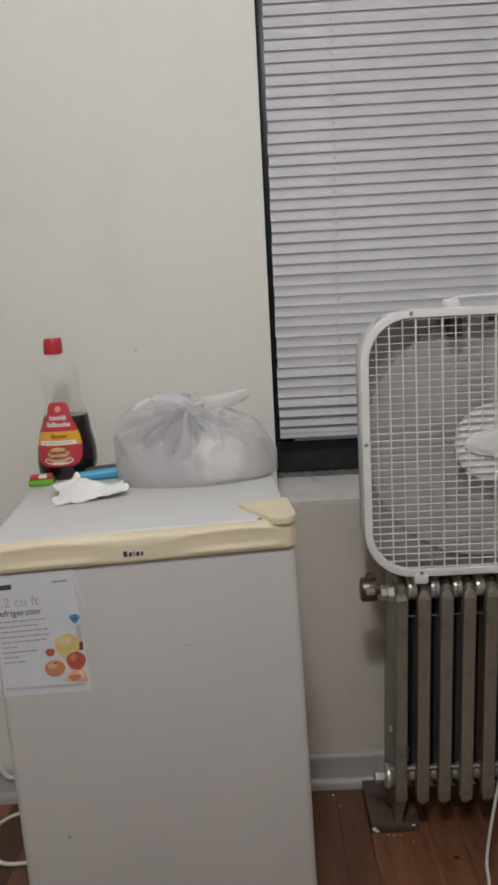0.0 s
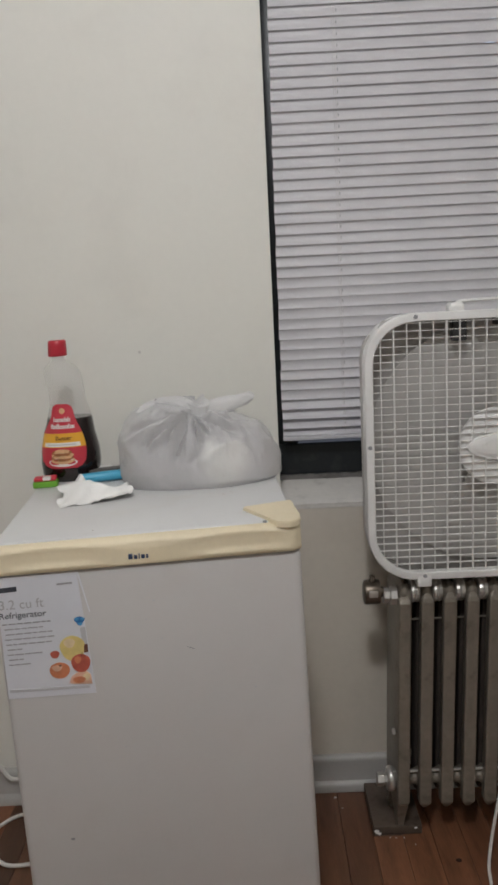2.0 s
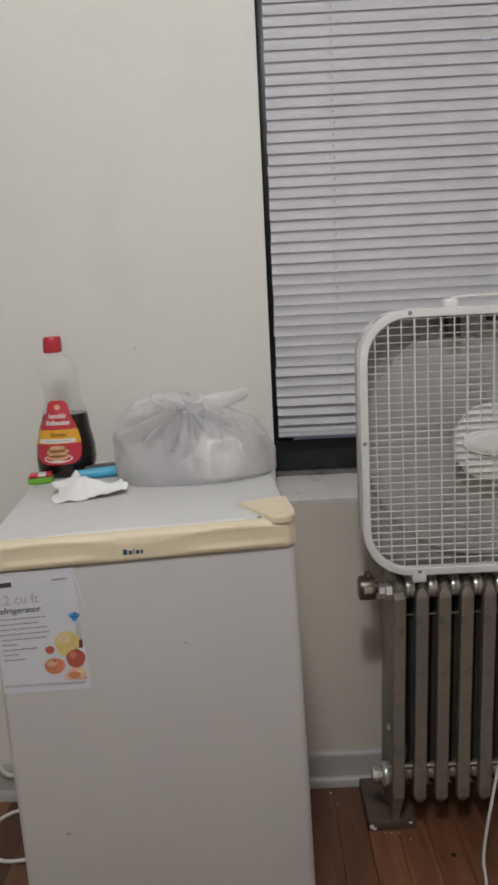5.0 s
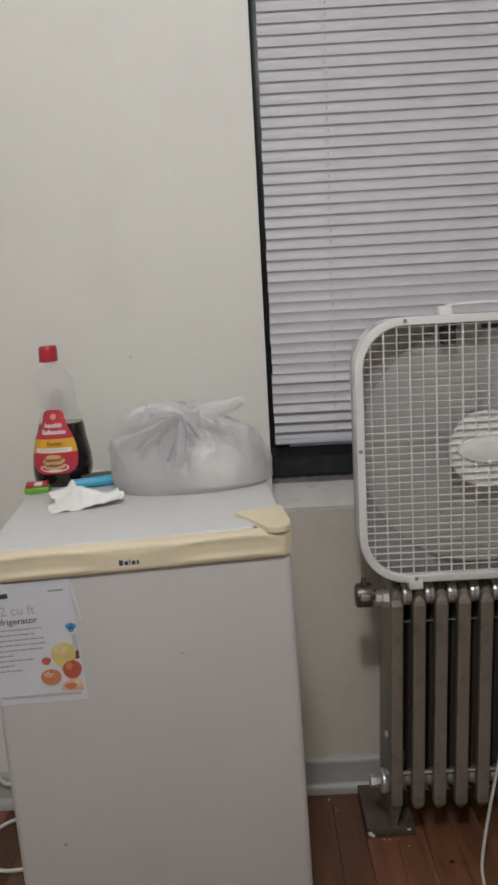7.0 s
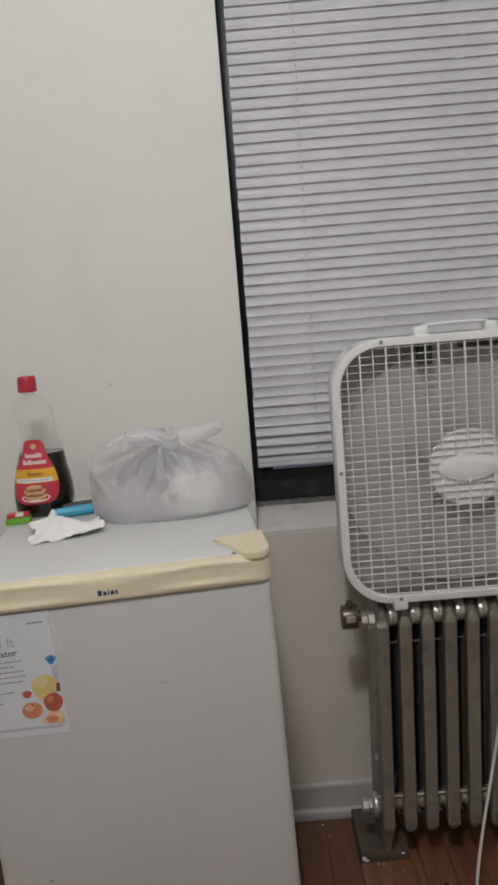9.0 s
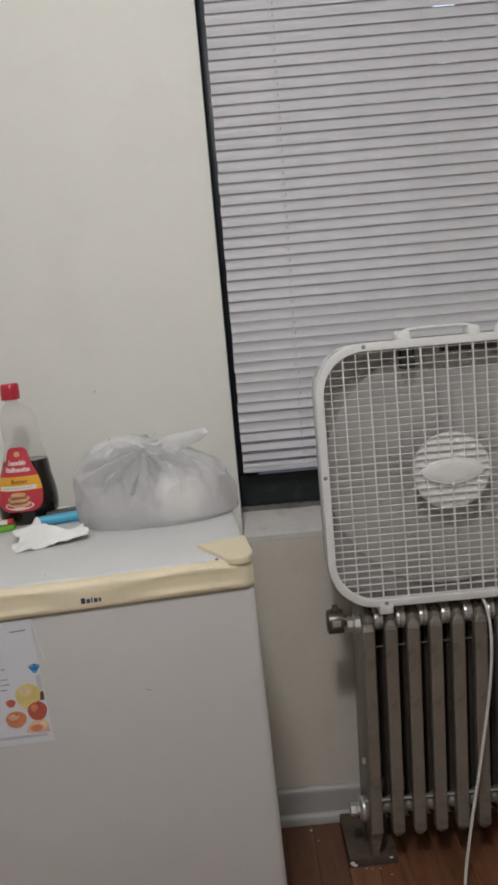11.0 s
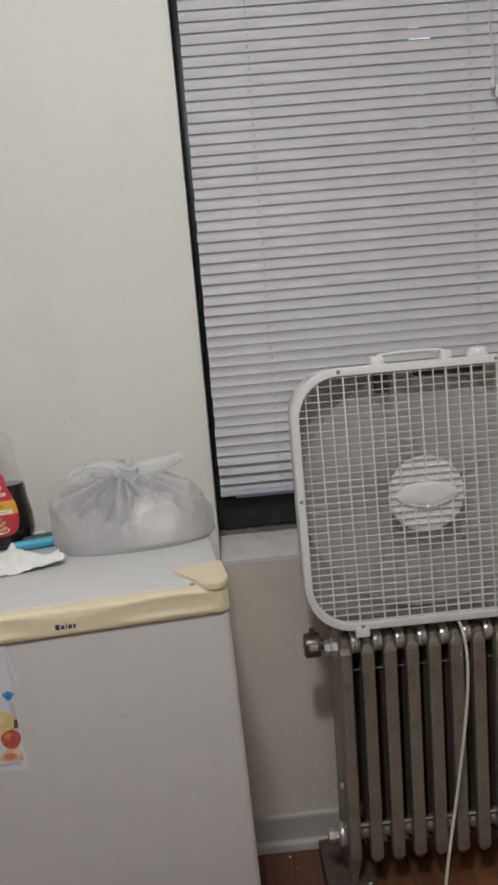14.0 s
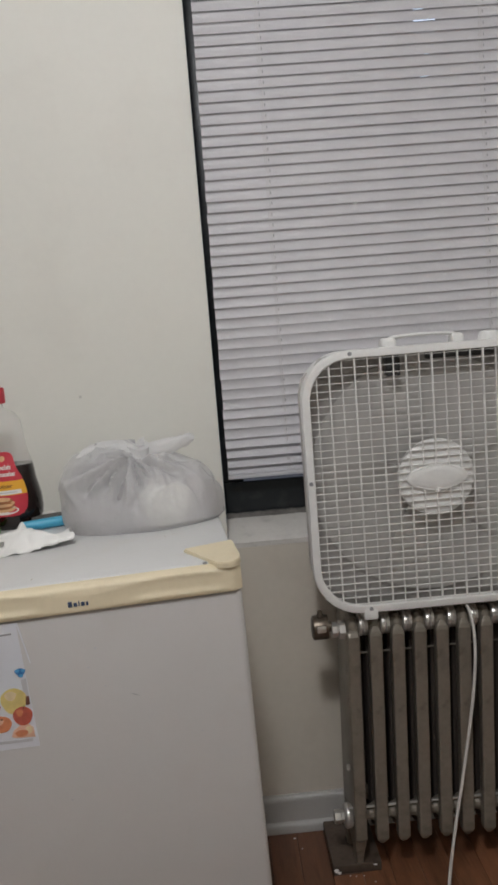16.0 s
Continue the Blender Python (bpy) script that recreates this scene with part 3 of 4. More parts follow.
def header_mesh(zc, hz, first=False):
    b = bmesh.new()
    # one rounded header
    rows = []
    for yq, f in ((1.678, 0.25), (1.682, 0.7), (1.692, 1.0), (1.744, 0.94), (1.796, 1.0), (1.806, 0.7), (1.810, 0.25)):
        rows.append([(0.0138 * f * math.cos(a), yq, zc + hz * f * math.sin(a)) for a in (k * math.tau / 14 for k in range(14))])
    rings_to(b, rows)
    # push-nipple barrels, none on the closed side
    lathe_x(b, [(0.0, 0.015), (0.001, 0.021), (0.010, 0.021), (0.016, 0.0165), (SP / 2, 0.015)] if first else [(-SP / 2, 0.015), (-0.016, 0.0165), (-0.010, 0.021), (0.010, 0.021), (0.016, 0.0165), (SP / 2, 0.015)], 1.704, zc - 0.002 if zc > 0.3 else zc + 0.006, 16)
    lathe_x(b, [(0.0 if first else -SP / 2, 0.016), (0.001, 0.021), (SP / 2, 0.016)], 1.784, zc - 0.002 if zc > 0.3 else zc + 0.006, 14)
    return mesh_of(b, IRON, False, "header")


head_top, head_low, tube_me = header_mesh(0.553, 0.024), header_mesh(0.132, 0.018), tube_mesh(0.0125, IRON)
end_head, end_low = header_mesh(0.553, 0.024, True), header_mesh(0.132, 0.018, True)
end_tube, inner_tube = tube_mesh(0.0247, IRON), tube_mesh(0.0190, IRONSHADE)
for i in range(NSEC):
    s = new("section", end_head if i == 0 else head_top)
    s.parent = radiator
    s.matrix_basis = pose(RADX + i * SP, 0, 0)
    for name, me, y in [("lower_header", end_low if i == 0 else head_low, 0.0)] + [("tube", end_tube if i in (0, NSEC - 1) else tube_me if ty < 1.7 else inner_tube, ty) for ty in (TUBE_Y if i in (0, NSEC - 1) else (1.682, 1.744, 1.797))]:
        o = new(name, me)
        o.parent = s
        o.matrix_basis = pose(0, y, 0)
part("side_web", boxed(RADX - 0.01335, RADX - 0.004, 1.674, 1.814, 0.104, 0.550, r=0.002), IRON, radiator)
nip = mesh_of(lathe_x(bmesh.new(), [(-0.0095, 0.0185), (-0.0080, 0.0225), (-0.0030, 0.0240), (-0.0005, 0.0215), (0.0030, 0.0238), (0.0080, 0.0224), (0.0095, 0.0185)], 1.701, 0.5565, 16), NICKEL, False, "push_nipple")
for i in range(NSEC - 1):
    o = new("push_nipple", nip)
    o.parent = radiator
    o.matrix_basis = pose(RADX + (i + 0.5) * SP, 0, 0)
    tagged(o, "bright bare metal nipple")
part("tie_rod", sweep(bmesh.new(), [(RADX - 0.02, 1.690, 0.1590), (RADX + NSEC * SP, 1.690, 0.1590)], 0.0030, 8), NICKEL, radiator)
part("tie_rod", sweep(bmesh.new(), [(RADX - 0.005, 1.722, 0.486), (RADX + NSEC * SP, 1.722, 0.486)], 0.0022, 8), IRON, radiator)
for i in range(NSEC - 1):
    part("bolt", lathe_y(bmesh.new(), [(1.690, 0.003), (1.6915, 0.007), (1.696, 0.007), (1.706, 0.006)], RADX + (i + 0.5) * SP, 0.140, 6), IRON, radiator)
# foot of the end section on its block
leg_rows = []
for zq, hx, hy in ((0.120, 0.0125, 0.024), (0.095, 0.0120, 0.022), (0.060, 0.0115, 0.018), (0.034, 0.0120, 0.016), (0.026, 0.0135, 0.019), (0.0215, 0.0135, 0.019)):
    leg_rows.append([(RADX - 0.002 + hx * math.copysign(abs(math.cos(a)) ** 0.6, math.cos(a)), 1.786 + hy * math.copysign(abs(math.sin(a)) ** 0.6, math.sin(a)), zq) for a in (k * math.tau / 20 for k in range(20))])
part("leg", rings_to(bmesh.new(), leg_rows), IRON, radiator)
for dx in (0, (NSEC - 1) * SP):
    part("front_leg", rings_to(bmesh.new(), [[(RADX + dx + sx * hx, 1.722 + sy * hy, zq) for sx, sy in ((-1, -0.8), (-0.8, -1), (0.8, -1), (1, -0.8), (1, 1), (-1, 1))] for zq, hx, hy in ((0.118, 0.0132, 0.044), (0.070, 0.0128, 0.036), (0.046, 0.0096, 0.026), (0.030, 0.0080, 0.020), (0.0215, 0.0076, 0.018))]), IRON, radiator)
part("leg", rings_to(bmesh.new(), [[(x + (NSEC - 1) * SP, y, zq) for x, y, zq in r] for r in leg_rows]), IRON, radiator)
for dx in (0, (NSEC - 1) * SP):
    block = thing("radiator_block", pose(dx, 0, 0), "dark chipped block under the radiator foot", "block", "radiator blocks")
    part("slab", boxed(0.327, 0.432, 1.701, 1.862, 0.0, 0.0215, r=0.003), PLATE, block)
    for cx, cz, rx, rz in ((0.3335, 0.010, 0.0050, 0.0050), (0.3395, 0.005, 0.0045, 0.0032), (0.4180, 0.0165, 0.0040, 0.0022)):
        part("paint_chip", flat_patch(ellipse(cx, cz, rx, rz, 9, 0.3), 0.0008, 1.7006), PAPER, block, "white paint chip")
# end plug with nut, upper corner
plug = part("end_plug", lathe_x(bmesh.new(), [(0.3135, 0.020), (0.3155, 0.0245), (0.319, 0.0255), (0.341, 0.0255), (0.346, 0.0245), (0.3475, 0.011), (0.354, 0.011)], 1.706, 0.556, 14), BRASS, radiator, "tarnished brass air valve")
part("valve_stem", lathe_z(bmesh.new(), [(0.580, 0.007), (0.586, 0.007), (0.588, 0.0055), (0.593, 0.0055), (0.595, 0.002)], 0.330, 1.700, 10), BRASS, plug)
part("valve_face", boxed(0.322, 0.340, 1.6785, 1.6835, 0.553, 0.567, r=0.002), NICKEL, plug, "worn bright spot of metal")
part("union_nut", lathe_x(bmesh.new(), [(0.3525, 0.0130), (0.354, 0.0170), (0.364, 0.0170), (0.3655, 0.0140), (0.367, 0.0140), (0.3685, 0.0205), (0.380, 0.0215)], 1.706, 0.547, 8), NICKEL, radiator, "bright bare metal nut")
part("lower_nut", lathe_x(bmesh.new(), [(0.341, 0.011), (0.3425, 0.0145), (0.355, 0.0145), (0.357, 0.012), (0.364, 0.012)], 1.706, 0.133, 6), NICKEL, radiator, "bright bare metal nut")
part("lower_flange", lathe_x(bmesh.new(), [(0.362, 0.014), (0.363, 0.0225), (0.366, 0.0255), (0.370, 0.0262), (0.376, 0.0250), (0.384, 0.020)], 1.708, 0.132, 24), NICKEL, radiator, "round bare metal flange")
part("bleed_screw", sweep(bmesh.new(), [(0.3740, 1.690, 0.256), (0.3720, 1.676, 0.256), (0.3718, 1.672, 0.256)], [0.004, 0.004, 0.002], 8), NICKEL, radiator)

# the stack of sections leans a little, its feet towards the fridge
for me in {o.data for o in radiator.children_recursive}:
    for v in me.vertices:
        v.co.x += 0.022 * (v.co.z - 0.34)

# ---- box fan, standing on the radiator ----
FX, FYF, FZ = 0.5815, 1.66, 0.8555
fan = thing("box_fan", pose(FX, FYF, FZ), "white plastic box fan with square grille, standing on the radiator", "fan")


def rr_pts(hx, hz, r, n=9):
    out = []
    for cx, cz, a0 in ((hx - r, hz - r, 0), (-hx + r, hz - r, 90), (-hx + r, -hz + r, 180), (hx - r, -hz + r, 270)):
        out += [(cx + r * math.cos(radians(a0 + 90 * k / n)), cz + r * math.sin(radians(a0 + 90 * k / n))) for k in range(n + 1)]
    return out


HX, HZ, CR = 0.2565, 0.2620, 0.096


def ring_shell(profile):
    b = bmesh.new()
    loops = []
    for off, y in profile:
        loops.append([b.verts.new((x, y, zq)) for x, zq in rr_pts(HX - off, HZ - off, CR - off)])
    n = len(loops[0])
    for i in range(len(loops)):
        a, c = loops[i], loops[(i + 1) % len(loops)]
        for k in range(n):
            b.faces.new((a[k], a[(k + 1) % n], c[(k + 1) % n], c[k]))
    return b


part("housing", ring_shell([(0.0165, 0.012), (0.0160, 0.0015), (0.0145, 0.0), (0.0035, 0.0), (0.001, 0.001), (0.0, 0.004), (0.0, 0.020), (0.004, 0.022), (0.004, 0.104), (0.012, 0.110), (0.022, 0.110), (0.022, 0.104), (0.0095, 0.100), (0.0095, 0.016)]), FANW, fan)

# added liner whose dark colour gives the housing's inside its shade
part("inner_liner", ring_shell([(0.0100, 0.018), (0.0100, 0.098), (0.0120, 0.098), (0.0120, 0.018)]), FANSHADE, fan, "dark grey liner added for the shade inside the housing")


def span(c, horizontal, inset):
    """Half length of a bar at c inside the rounded square."""
    hx, hz, r = HX - inset, HZ - inset, CR - inset
    a, bb = (hz, hx) if horizontal else (hx, hz)
    over = abs(c) - (a - r)
    return bb if over <= 0 else bb - r + math.sqrt(max(r * r - over * over, 0))


def grille(y0, xs, zs):
    b = bmesh.new()
    for x, w, d in xs:
        h = span(x, False, 0.0150)
        box(b, x - w / 2, x + w / 2, y0, y0 + d, -h, h)
    for zq, w, d in zs:
        h = span(zq, True, 0.0150)
        box(b, -h, h, y0 + 0.0008, y0 + d, zq - w / 2, zq + w / 2)
    return b


vx = [(0.05 * i, 0.0026, 0.007) for i in range(-4, 5)] + [(0.05 * i + 0.025, 0.0015, 0.006) for i in range(-5, 5)]
hz_ = [(0.0143 * i, 0.0010, 0.0055) for i in range(-17, 18)]
part("front_grille", grille(0.0035, vx, hz_), FANGRILLE, fan, "dusty off-white plastic lattice", smooth=False)
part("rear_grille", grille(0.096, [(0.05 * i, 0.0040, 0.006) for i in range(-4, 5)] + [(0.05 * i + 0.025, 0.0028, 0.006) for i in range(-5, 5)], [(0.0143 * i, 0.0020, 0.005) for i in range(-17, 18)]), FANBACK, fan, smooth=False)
# shroud: the square plate with a round throat that the blades turn in
shroud = bmesh.new()
ns = 72
outer = []
for k_ in range(ns):
    a = k_ * math.tau / ns
    c, s_ = math.cos(a), math.sin(a)
    q = 0.2535 / max(abs(c), abs(s_))
    q = min(q, 0.322)
    outer.append((q * c, q * s_))
inner = [(0.2405 * math.cos(k_ * math.tau / ns), 0.2405 * math.sin(k_ * math.tau / ns)) for k_ in range(ns)]
rings_to(shroud, [[(x, 0.094, zq) for x, zq in outer], [(x, 0.071, zq) for x, zq in outer], [(x, 0.071, zq) for x, zq in inner], [(x, 0.090, zq) for x, zq in inner]], cap=False)
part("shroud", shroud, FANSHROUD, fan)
hub = part("hub_cap", lathe_y(bmesh.new(), [(0.022, 0.0755), (0.018, 0.0768), (0.0140, 0.0760), (0.0114, 0.072), (0.0108, 0.060), (0.0108, 0.002)], 0, 0, 56), FANW, fan, "round moulded hub cap with an eye-shaped boss")
lens = bmesh.new()
rows = []
for f, y in ((1.0, 0.0140), (0.98, 0.0032), (0.93, 0.0022), (0.86, 0.0026), (0.82, 0.0018), (0.5, 0.0010), (0.06, 0.0008)):
    pts = []
    for k_ in range(48):
        a = k_ * math.tau / 48
        c, s_ = math.cos(a), math.sin(a)
        pts.append((0.062 * f * math.copysign(abs(c) ** 1.25, c), y, 0.001 + 0.027 * f * math.copysign(abs(s_) ** 1.05, s_)))
    rows.append(pts)
part("boss", rings_to(lens, rows), FANW, hub)
part("boss_pin", lathe_y(bmesh.new(), [(0.002, 0.004), (-0.003, 0.004), (-0.004, 0.002)], -0.001, -0.024, 12), FANW, hub)
part("motor", lathe_y(bmesh.new(), [(0.030, 0.030), (0.034, 0.052), (0.090, 0.052), (0.095, 0.045)], 0, 0, 32), FANDARK, fan, "dark motor body")


def blade_mesh():
    b = bmesh.new()
    nr, na = 8, 8
    top = []
    for i in range(nr + 1):
        r = 0.040 + (0.243 - 0.040) * i / nr
        wide = radians(71 + 6 * smoothstep(0, 0.8, i / nr))
        sweepa = radians(16) * (i / nr) ** 1.3
        row = []
        for j in range(na + 1):
            f = j / na - 0.5
            a = f * wide + sweepa
            row.append((r * math.cos(a), 0.058 + f * 0.012 * (1 - 0.35 * i / nr) + 0.003 * (1 - 4 * f * f), r * math.sin(a)))
        top.append(row)
    v1 = [[b.verts.new(p) for p in row] for row in top]
    v2 = [[b.verts.new((x, y + 0.002, zq)) for x, y, zq in row] for row in top]
    for i in range(nr):
        for j in range(na):
            b.faces.new((v1[i][j], v1[i][j + 1], v1[i + 1][j + 1], v1[i + 1][j]))
            b.faces.new((v2[i][j], v2[i + 1][j], v2[i + 1][j + 1], v2[i][j + 1]))
    for i in range(nr):
        for j in (0, na):
            b.faces.new((v1[i][j], v1[i + 1][j], v2[i + 1][j], v2[i][j]))
    for j in range(na):
        for i in (0, nr):
            b.faces.new((v1[i][j], v1[i][j + 1], v2[i][j + 1], v2[i][j]))
    return mesh_of(b, BLADE, True, "blade")


bl = blade_mesh()
for i in range(5):
    o = new("blade", bl)
    o.parent = fan
    o.matrix_basis = pose(0, 0, 0, 0, 72 * i + 20, 0)
# dark block put where the gap under the housing's top lies in shadow
part("switch_box", boxed(-0.005, 0.13, 0.026, 0.046, 0.232, 0.252, r=0.003), FANDARK, fan, "dark switch housing, filling the shadowed gap under the fan's top")
part("bracket", boxed(-0.085, -0.058, 0.020, 0.046, 0.205, 0.25, r=0.003), FANDARK, fan)
# carrying handle, knob, screws, feet
handle = part("handle_post", boxed(-0.093, -0.064, 0.012, 0.050, HZ - 0.006, HZ + 0.016, r=0.007, seg=3), FANW, fan)
part("handle_post", boxed(0.044, 0.068, 0.012, 0.050, HZ - 0.006, HZ + 0.016, r=0.007, seg=3), FANW, fan)
part("handle_bar", sweep(bmesh.new(), smooth_path([(-0.078, 0.031, HZ + 0.010), (-0.067, 0.031, HZ + 0.0165), (-0.010, 0.031, HZ + 0.0185), (0.046, 0.031, HZ + 0.0165), (0.056, 0.031, HZ + 0.010)]), 0.0105, 12, flat=0.35), FANW, handle)
part("knob", lathe_z(bmesh.new(), [(HZ - 0.003, 0.021), (HZ + 0.008, 0.020), (HZ + 0.014, 0.017), (HZ + 0.016, 0.010)], 0.128, 0.050, 24), FANW, fan)
for x, zq in ((-0.159, 0.2550), (0.147, 0.2550), (-0.2490, 0.0095), (0.2490, 0.0095), (-0.1460, -0.2535), (0.1460, -0.2535)):
    part("screw", lathe_y(bmesh.new(), [(0.001, 0.0042), (-0.0012, 0.0040), (-0.0016, 0.0025)], x, zq, 12), INKGREY, fan)
for x in (-0.147, 0.147):
    part("foot", boxed(x - 0.0145, x + 0.0145, -0.0015, 0.070, -0.2765, -0.2530, r=0.004), FANW, fan)
cable = thing("fan_cable", pose(0, 0, 0), "white power cable hanging from the fan to the floor", "cable")
part("cord", sweep(bmesh.new(), smooth_path([(0.627, 1.700, 0.598), (0.630, 1.668, 0.590), (0.637, 1.656, 0.552), (0.638, 1.652, 0.489), (0.630, 1.650, 0.407), (0.614, 1.645, 0.314), (0.595, 1.637, 0.223), (0.576, 1.626, 0.145), (0.557, 1.612, 0.060), (0.547, 1.598, 0.015), (0.541, 1.578, 0.0036), (0.531, 1.525, 0.0036), (0.50, 1.40, 0.0036), (0.45, 1.20, 0.0036)]), 0.0032, 10), WIRE, cable)

# ---- cord behind the fridge ----
fcord = thing("power_cord", pose(0, 0, 0), "white power cord looping on the floor beside the fridge", "cable")
part("cord", sweep(bmesh.new(), smooth_path([(-0.38, 1.83, 0.0045), (-0.44, 1.828, 0.0045), (-0.478, 1.814, 0.0045), (-0.501, 1.795, 0.0045), (-0.519, 1.763, 0.0045), (-0.517, 1.715, 0.0045), (-0.489, 1.673, 0.0045), (-0.463, 1.651, 0.0045), (-0.438, 1.646, 0.0045), (-0.405, 1.650, 0.0045), (-0.32, 1.67, 0.0045)]), 0.0042, 8), WIRE, fcord)
wcord = thing("wall_cord", pose(0, 0, 0), "white flat cable running down the wall to the baseboard", "cable")
part("cord", sweep(bmesh.new(), smooth_path([(-0.70, WALL_Y - 0.006, 0.34), (-0.62, WALL_Y - 0.007, 0.23), (-0.545, WALL_Y - 0.020, 0.122), (-0.523, WALL_Y - 0.021, 0.090), (-0.509, WALL_Y - 0.022, 0.071), (-0.492, WALL_Y - 0.021, 0.066), (-0.42, WALL_Y - 0.021, 0.066)]), 0.005, 8), WIRE, wcord)

# ---- grocery bag on the fridge ----


def on_fridge(x, y, rz=0.0):
    """A pose on the fridge's top, at a place of the room."""
    local = FRIDGE_POSE.inverted() @ Vector((x, y, FH))
    return FRIDGE_POSE @ pose(local.x, local.y, FH + 0.0005, 0, 0, rz - FA)


bag = thing("plastic_bag", on_fridge(0.003, 1.661, -2) @ Matrix.Diagonal((0.985, 0.985, 0.965, 1)), "knotted thin white plastic grocery bag, filled, on the fridge", "bag")
KX, KY = 0.004, -0.018


# folds of the film's front: direction from the knot, width, depth, where they begin and end
PLEATS = [(-168, 0.07, 0.012, 0.03, 0.15), (-150, 0.060, 0.020, 0.02, 0.12), (-134, 0.055, 0.020, 0.02, 0.085), (-112, 0.11, 0.008, 0.03, 0.13), (-84, 0.07, 0.014, 0.01, 0.075), (-60, 0.06, 0.009, 0.02, 0.06), (-36, 0.07, 0.010, 0.03, 0.10), (-18, 0.07, 0.012, 0.03, 0.14)]


def bag_body(shrink=1.0):
    b = bmesh.new()
    na, nr = 300, 60
    rows = []
    for i in range(nr + 1):
        s = i / nr
        row = []
        for j in range(na):
            a = j * math.tau / na
            ca, sa = math.cos(a), math.sin(a)
            H = 0.156 - 0.012 * math.tanh(ca * 2.2)
            ph = s * math.pi / 2
            e = 2 / (2.95 - 0.60 * math.tanh(ca * 2.0))
            rr_ = math.cos(ph) ** e
            hz = math.sin(ph) ** e
            ax = 0.158 * (1 + 0.02 * math.sin(3 * a + 1))
            ay = 0.100 * (1 + 0.05 * math.sin(2 * a + 0.6))
            x, y = ax * ca * rr_ + KX * s, ay * math.copysign(abs(sa) ** 0.85, sa) * rr_ + KY * s
            zq = H * hz
            if i == 0:
                x, y = x * 0.955, y * 0.955
            # gathers that run to the knot
            d = math.hypot(x - KX, (y - KY) * 1.3)
            th = math.atan2(y - KY, x - KX)
            near = math.exp(-d / 0.060)
            tw = th + 2.2 * d
            g = abs(noise.noise(Vector((1.5 * math.cos(tw), 1.5 * math.sin(tw), d * 4)))) ** 0.7
            g2 = abs(noise.noise(Vector((5.6 * math.cos(tw) + 7, 5.6 * math.sin(tw), d * 5 + 3)))) ** 0.75
            w = abs(noise.noise(Vector((x * 13 + 3 + zq * 9, y * 11, zq * 12 - x * 8)))) ** 0.75
            w2 = noise.noise(Vector((x * 70, y * 70 + 9, zq * 50)))
            lift = smoothstep(0.02, 0.25, s)
            fan_ = th + (1.6 if ca < 0 else -0.9) * d
            ridge = abs(noise.noise(Vector((4.2 * math.cos(fan_) + 3, 4.2 * math.sin(fan_) + 5, d * 2.5))))
            ridge2 = abs(noise.noise(Vector((9.5 * math.cos(fan_) + 8, 9.5 * math.sin(fan_) - 4, d * 4))))
            streak = ((1 - min(1.0, ridge * 3.2)) ** 2 + 0.5 * (1 - min(1.0, ridge2 * 3.0)) ** 2) * math.exp(-(d / 0.135) ** 3) * smoothstep(0.0, 0.05, d)
            crease = math.exp(-((th - 2.95 + 0.9 * d) / 0.16) ** 2) * math.exp(-((d - 0.05) / 0.035) ** 2)
            push = lift * (0.004 - (0.020 * g * near + 0.011 * g2 * near) + 0.016 * (0.25 - w) + 0.0005 * w2 - 0.0035 * streak - 0.005 * g2 * math.exp(-d / 0.12) - 0.022 * crease)
            rk = math.hypot(x - KX, zq - 0.152)
            ang = math.atan2(zq - 0.152, x - KX)
            for deg, wide, deep, r0, r1 in PLEATS if shrink == 1.0 and sa < 0 else ():
                q = math.remainder(ang - radians(deg) - 1.2 * (rk - 0.05), math.tau) / wide
                fade = smoothstep(0.4 * r0, r0, rk) * (1 - smoothstep(0.6 * r1, r1 * 1.1, rk)) * lift * smoothstep(0.1, 0.6, -sa)
                push += fade * 1.5 * deep * (0.55 * math.exp(-(q - 1.5) ** 2) - math.exp(-q * q))
            push += lift * 0.005 * (0.25 - abs(noise.noise(Vector((x * 34 + 2, y * 20, zq * 30 + x * 12)))))
            vx_ = 0.010 + 0.018 * math.sin((0.15 - zq) * 38) + 0.055 * max(0.0, 0.055 - zq) / 0.055
            front = max(0.0, -sa)
            push -= lift * front * (0.016 * math.exp(-((x - vx_) / 0.012) ** 2) - 0.007 * math.exp(-((x - vx_ - 0.026) / 0.016) ** 2))
            push -= lift * front * 0.010 * math.exp(-((x - 0.128 + 0.25 * zq) / 0.012) ** 2)
            # a tub that swells the film
            bump_ = math.exp(-(((x - 0.046) / 0.045) ** 2 + ((zq - 0.055) / 0.05) ** 2)) * (0.019 if sa < 0 else 0.004)
            if shrink < 1:
                bump_ = -bump_ * 0.8
            n = Vector((ca * rr_ * 1.2, sa * rr_ * 1.6, hz * 0.9 + 0.05)).normalized()
            p = Vector((x, y, zq)) + n * (push + bump_)
            p = Vector((p.x * shrink, p.y * shrink, p.z * (shrink - 0.06 if shrink < 1 else 1.0)))
            p.z = max(p.z, 0.0005 if shrink == 1.0 else 0.002)
            row.append(p)
        rows.append(row)
    rings_to(b, rows)
    return b


part("film", bag_body(), BAG, bag)
kb = bmesh.new()
rows = []
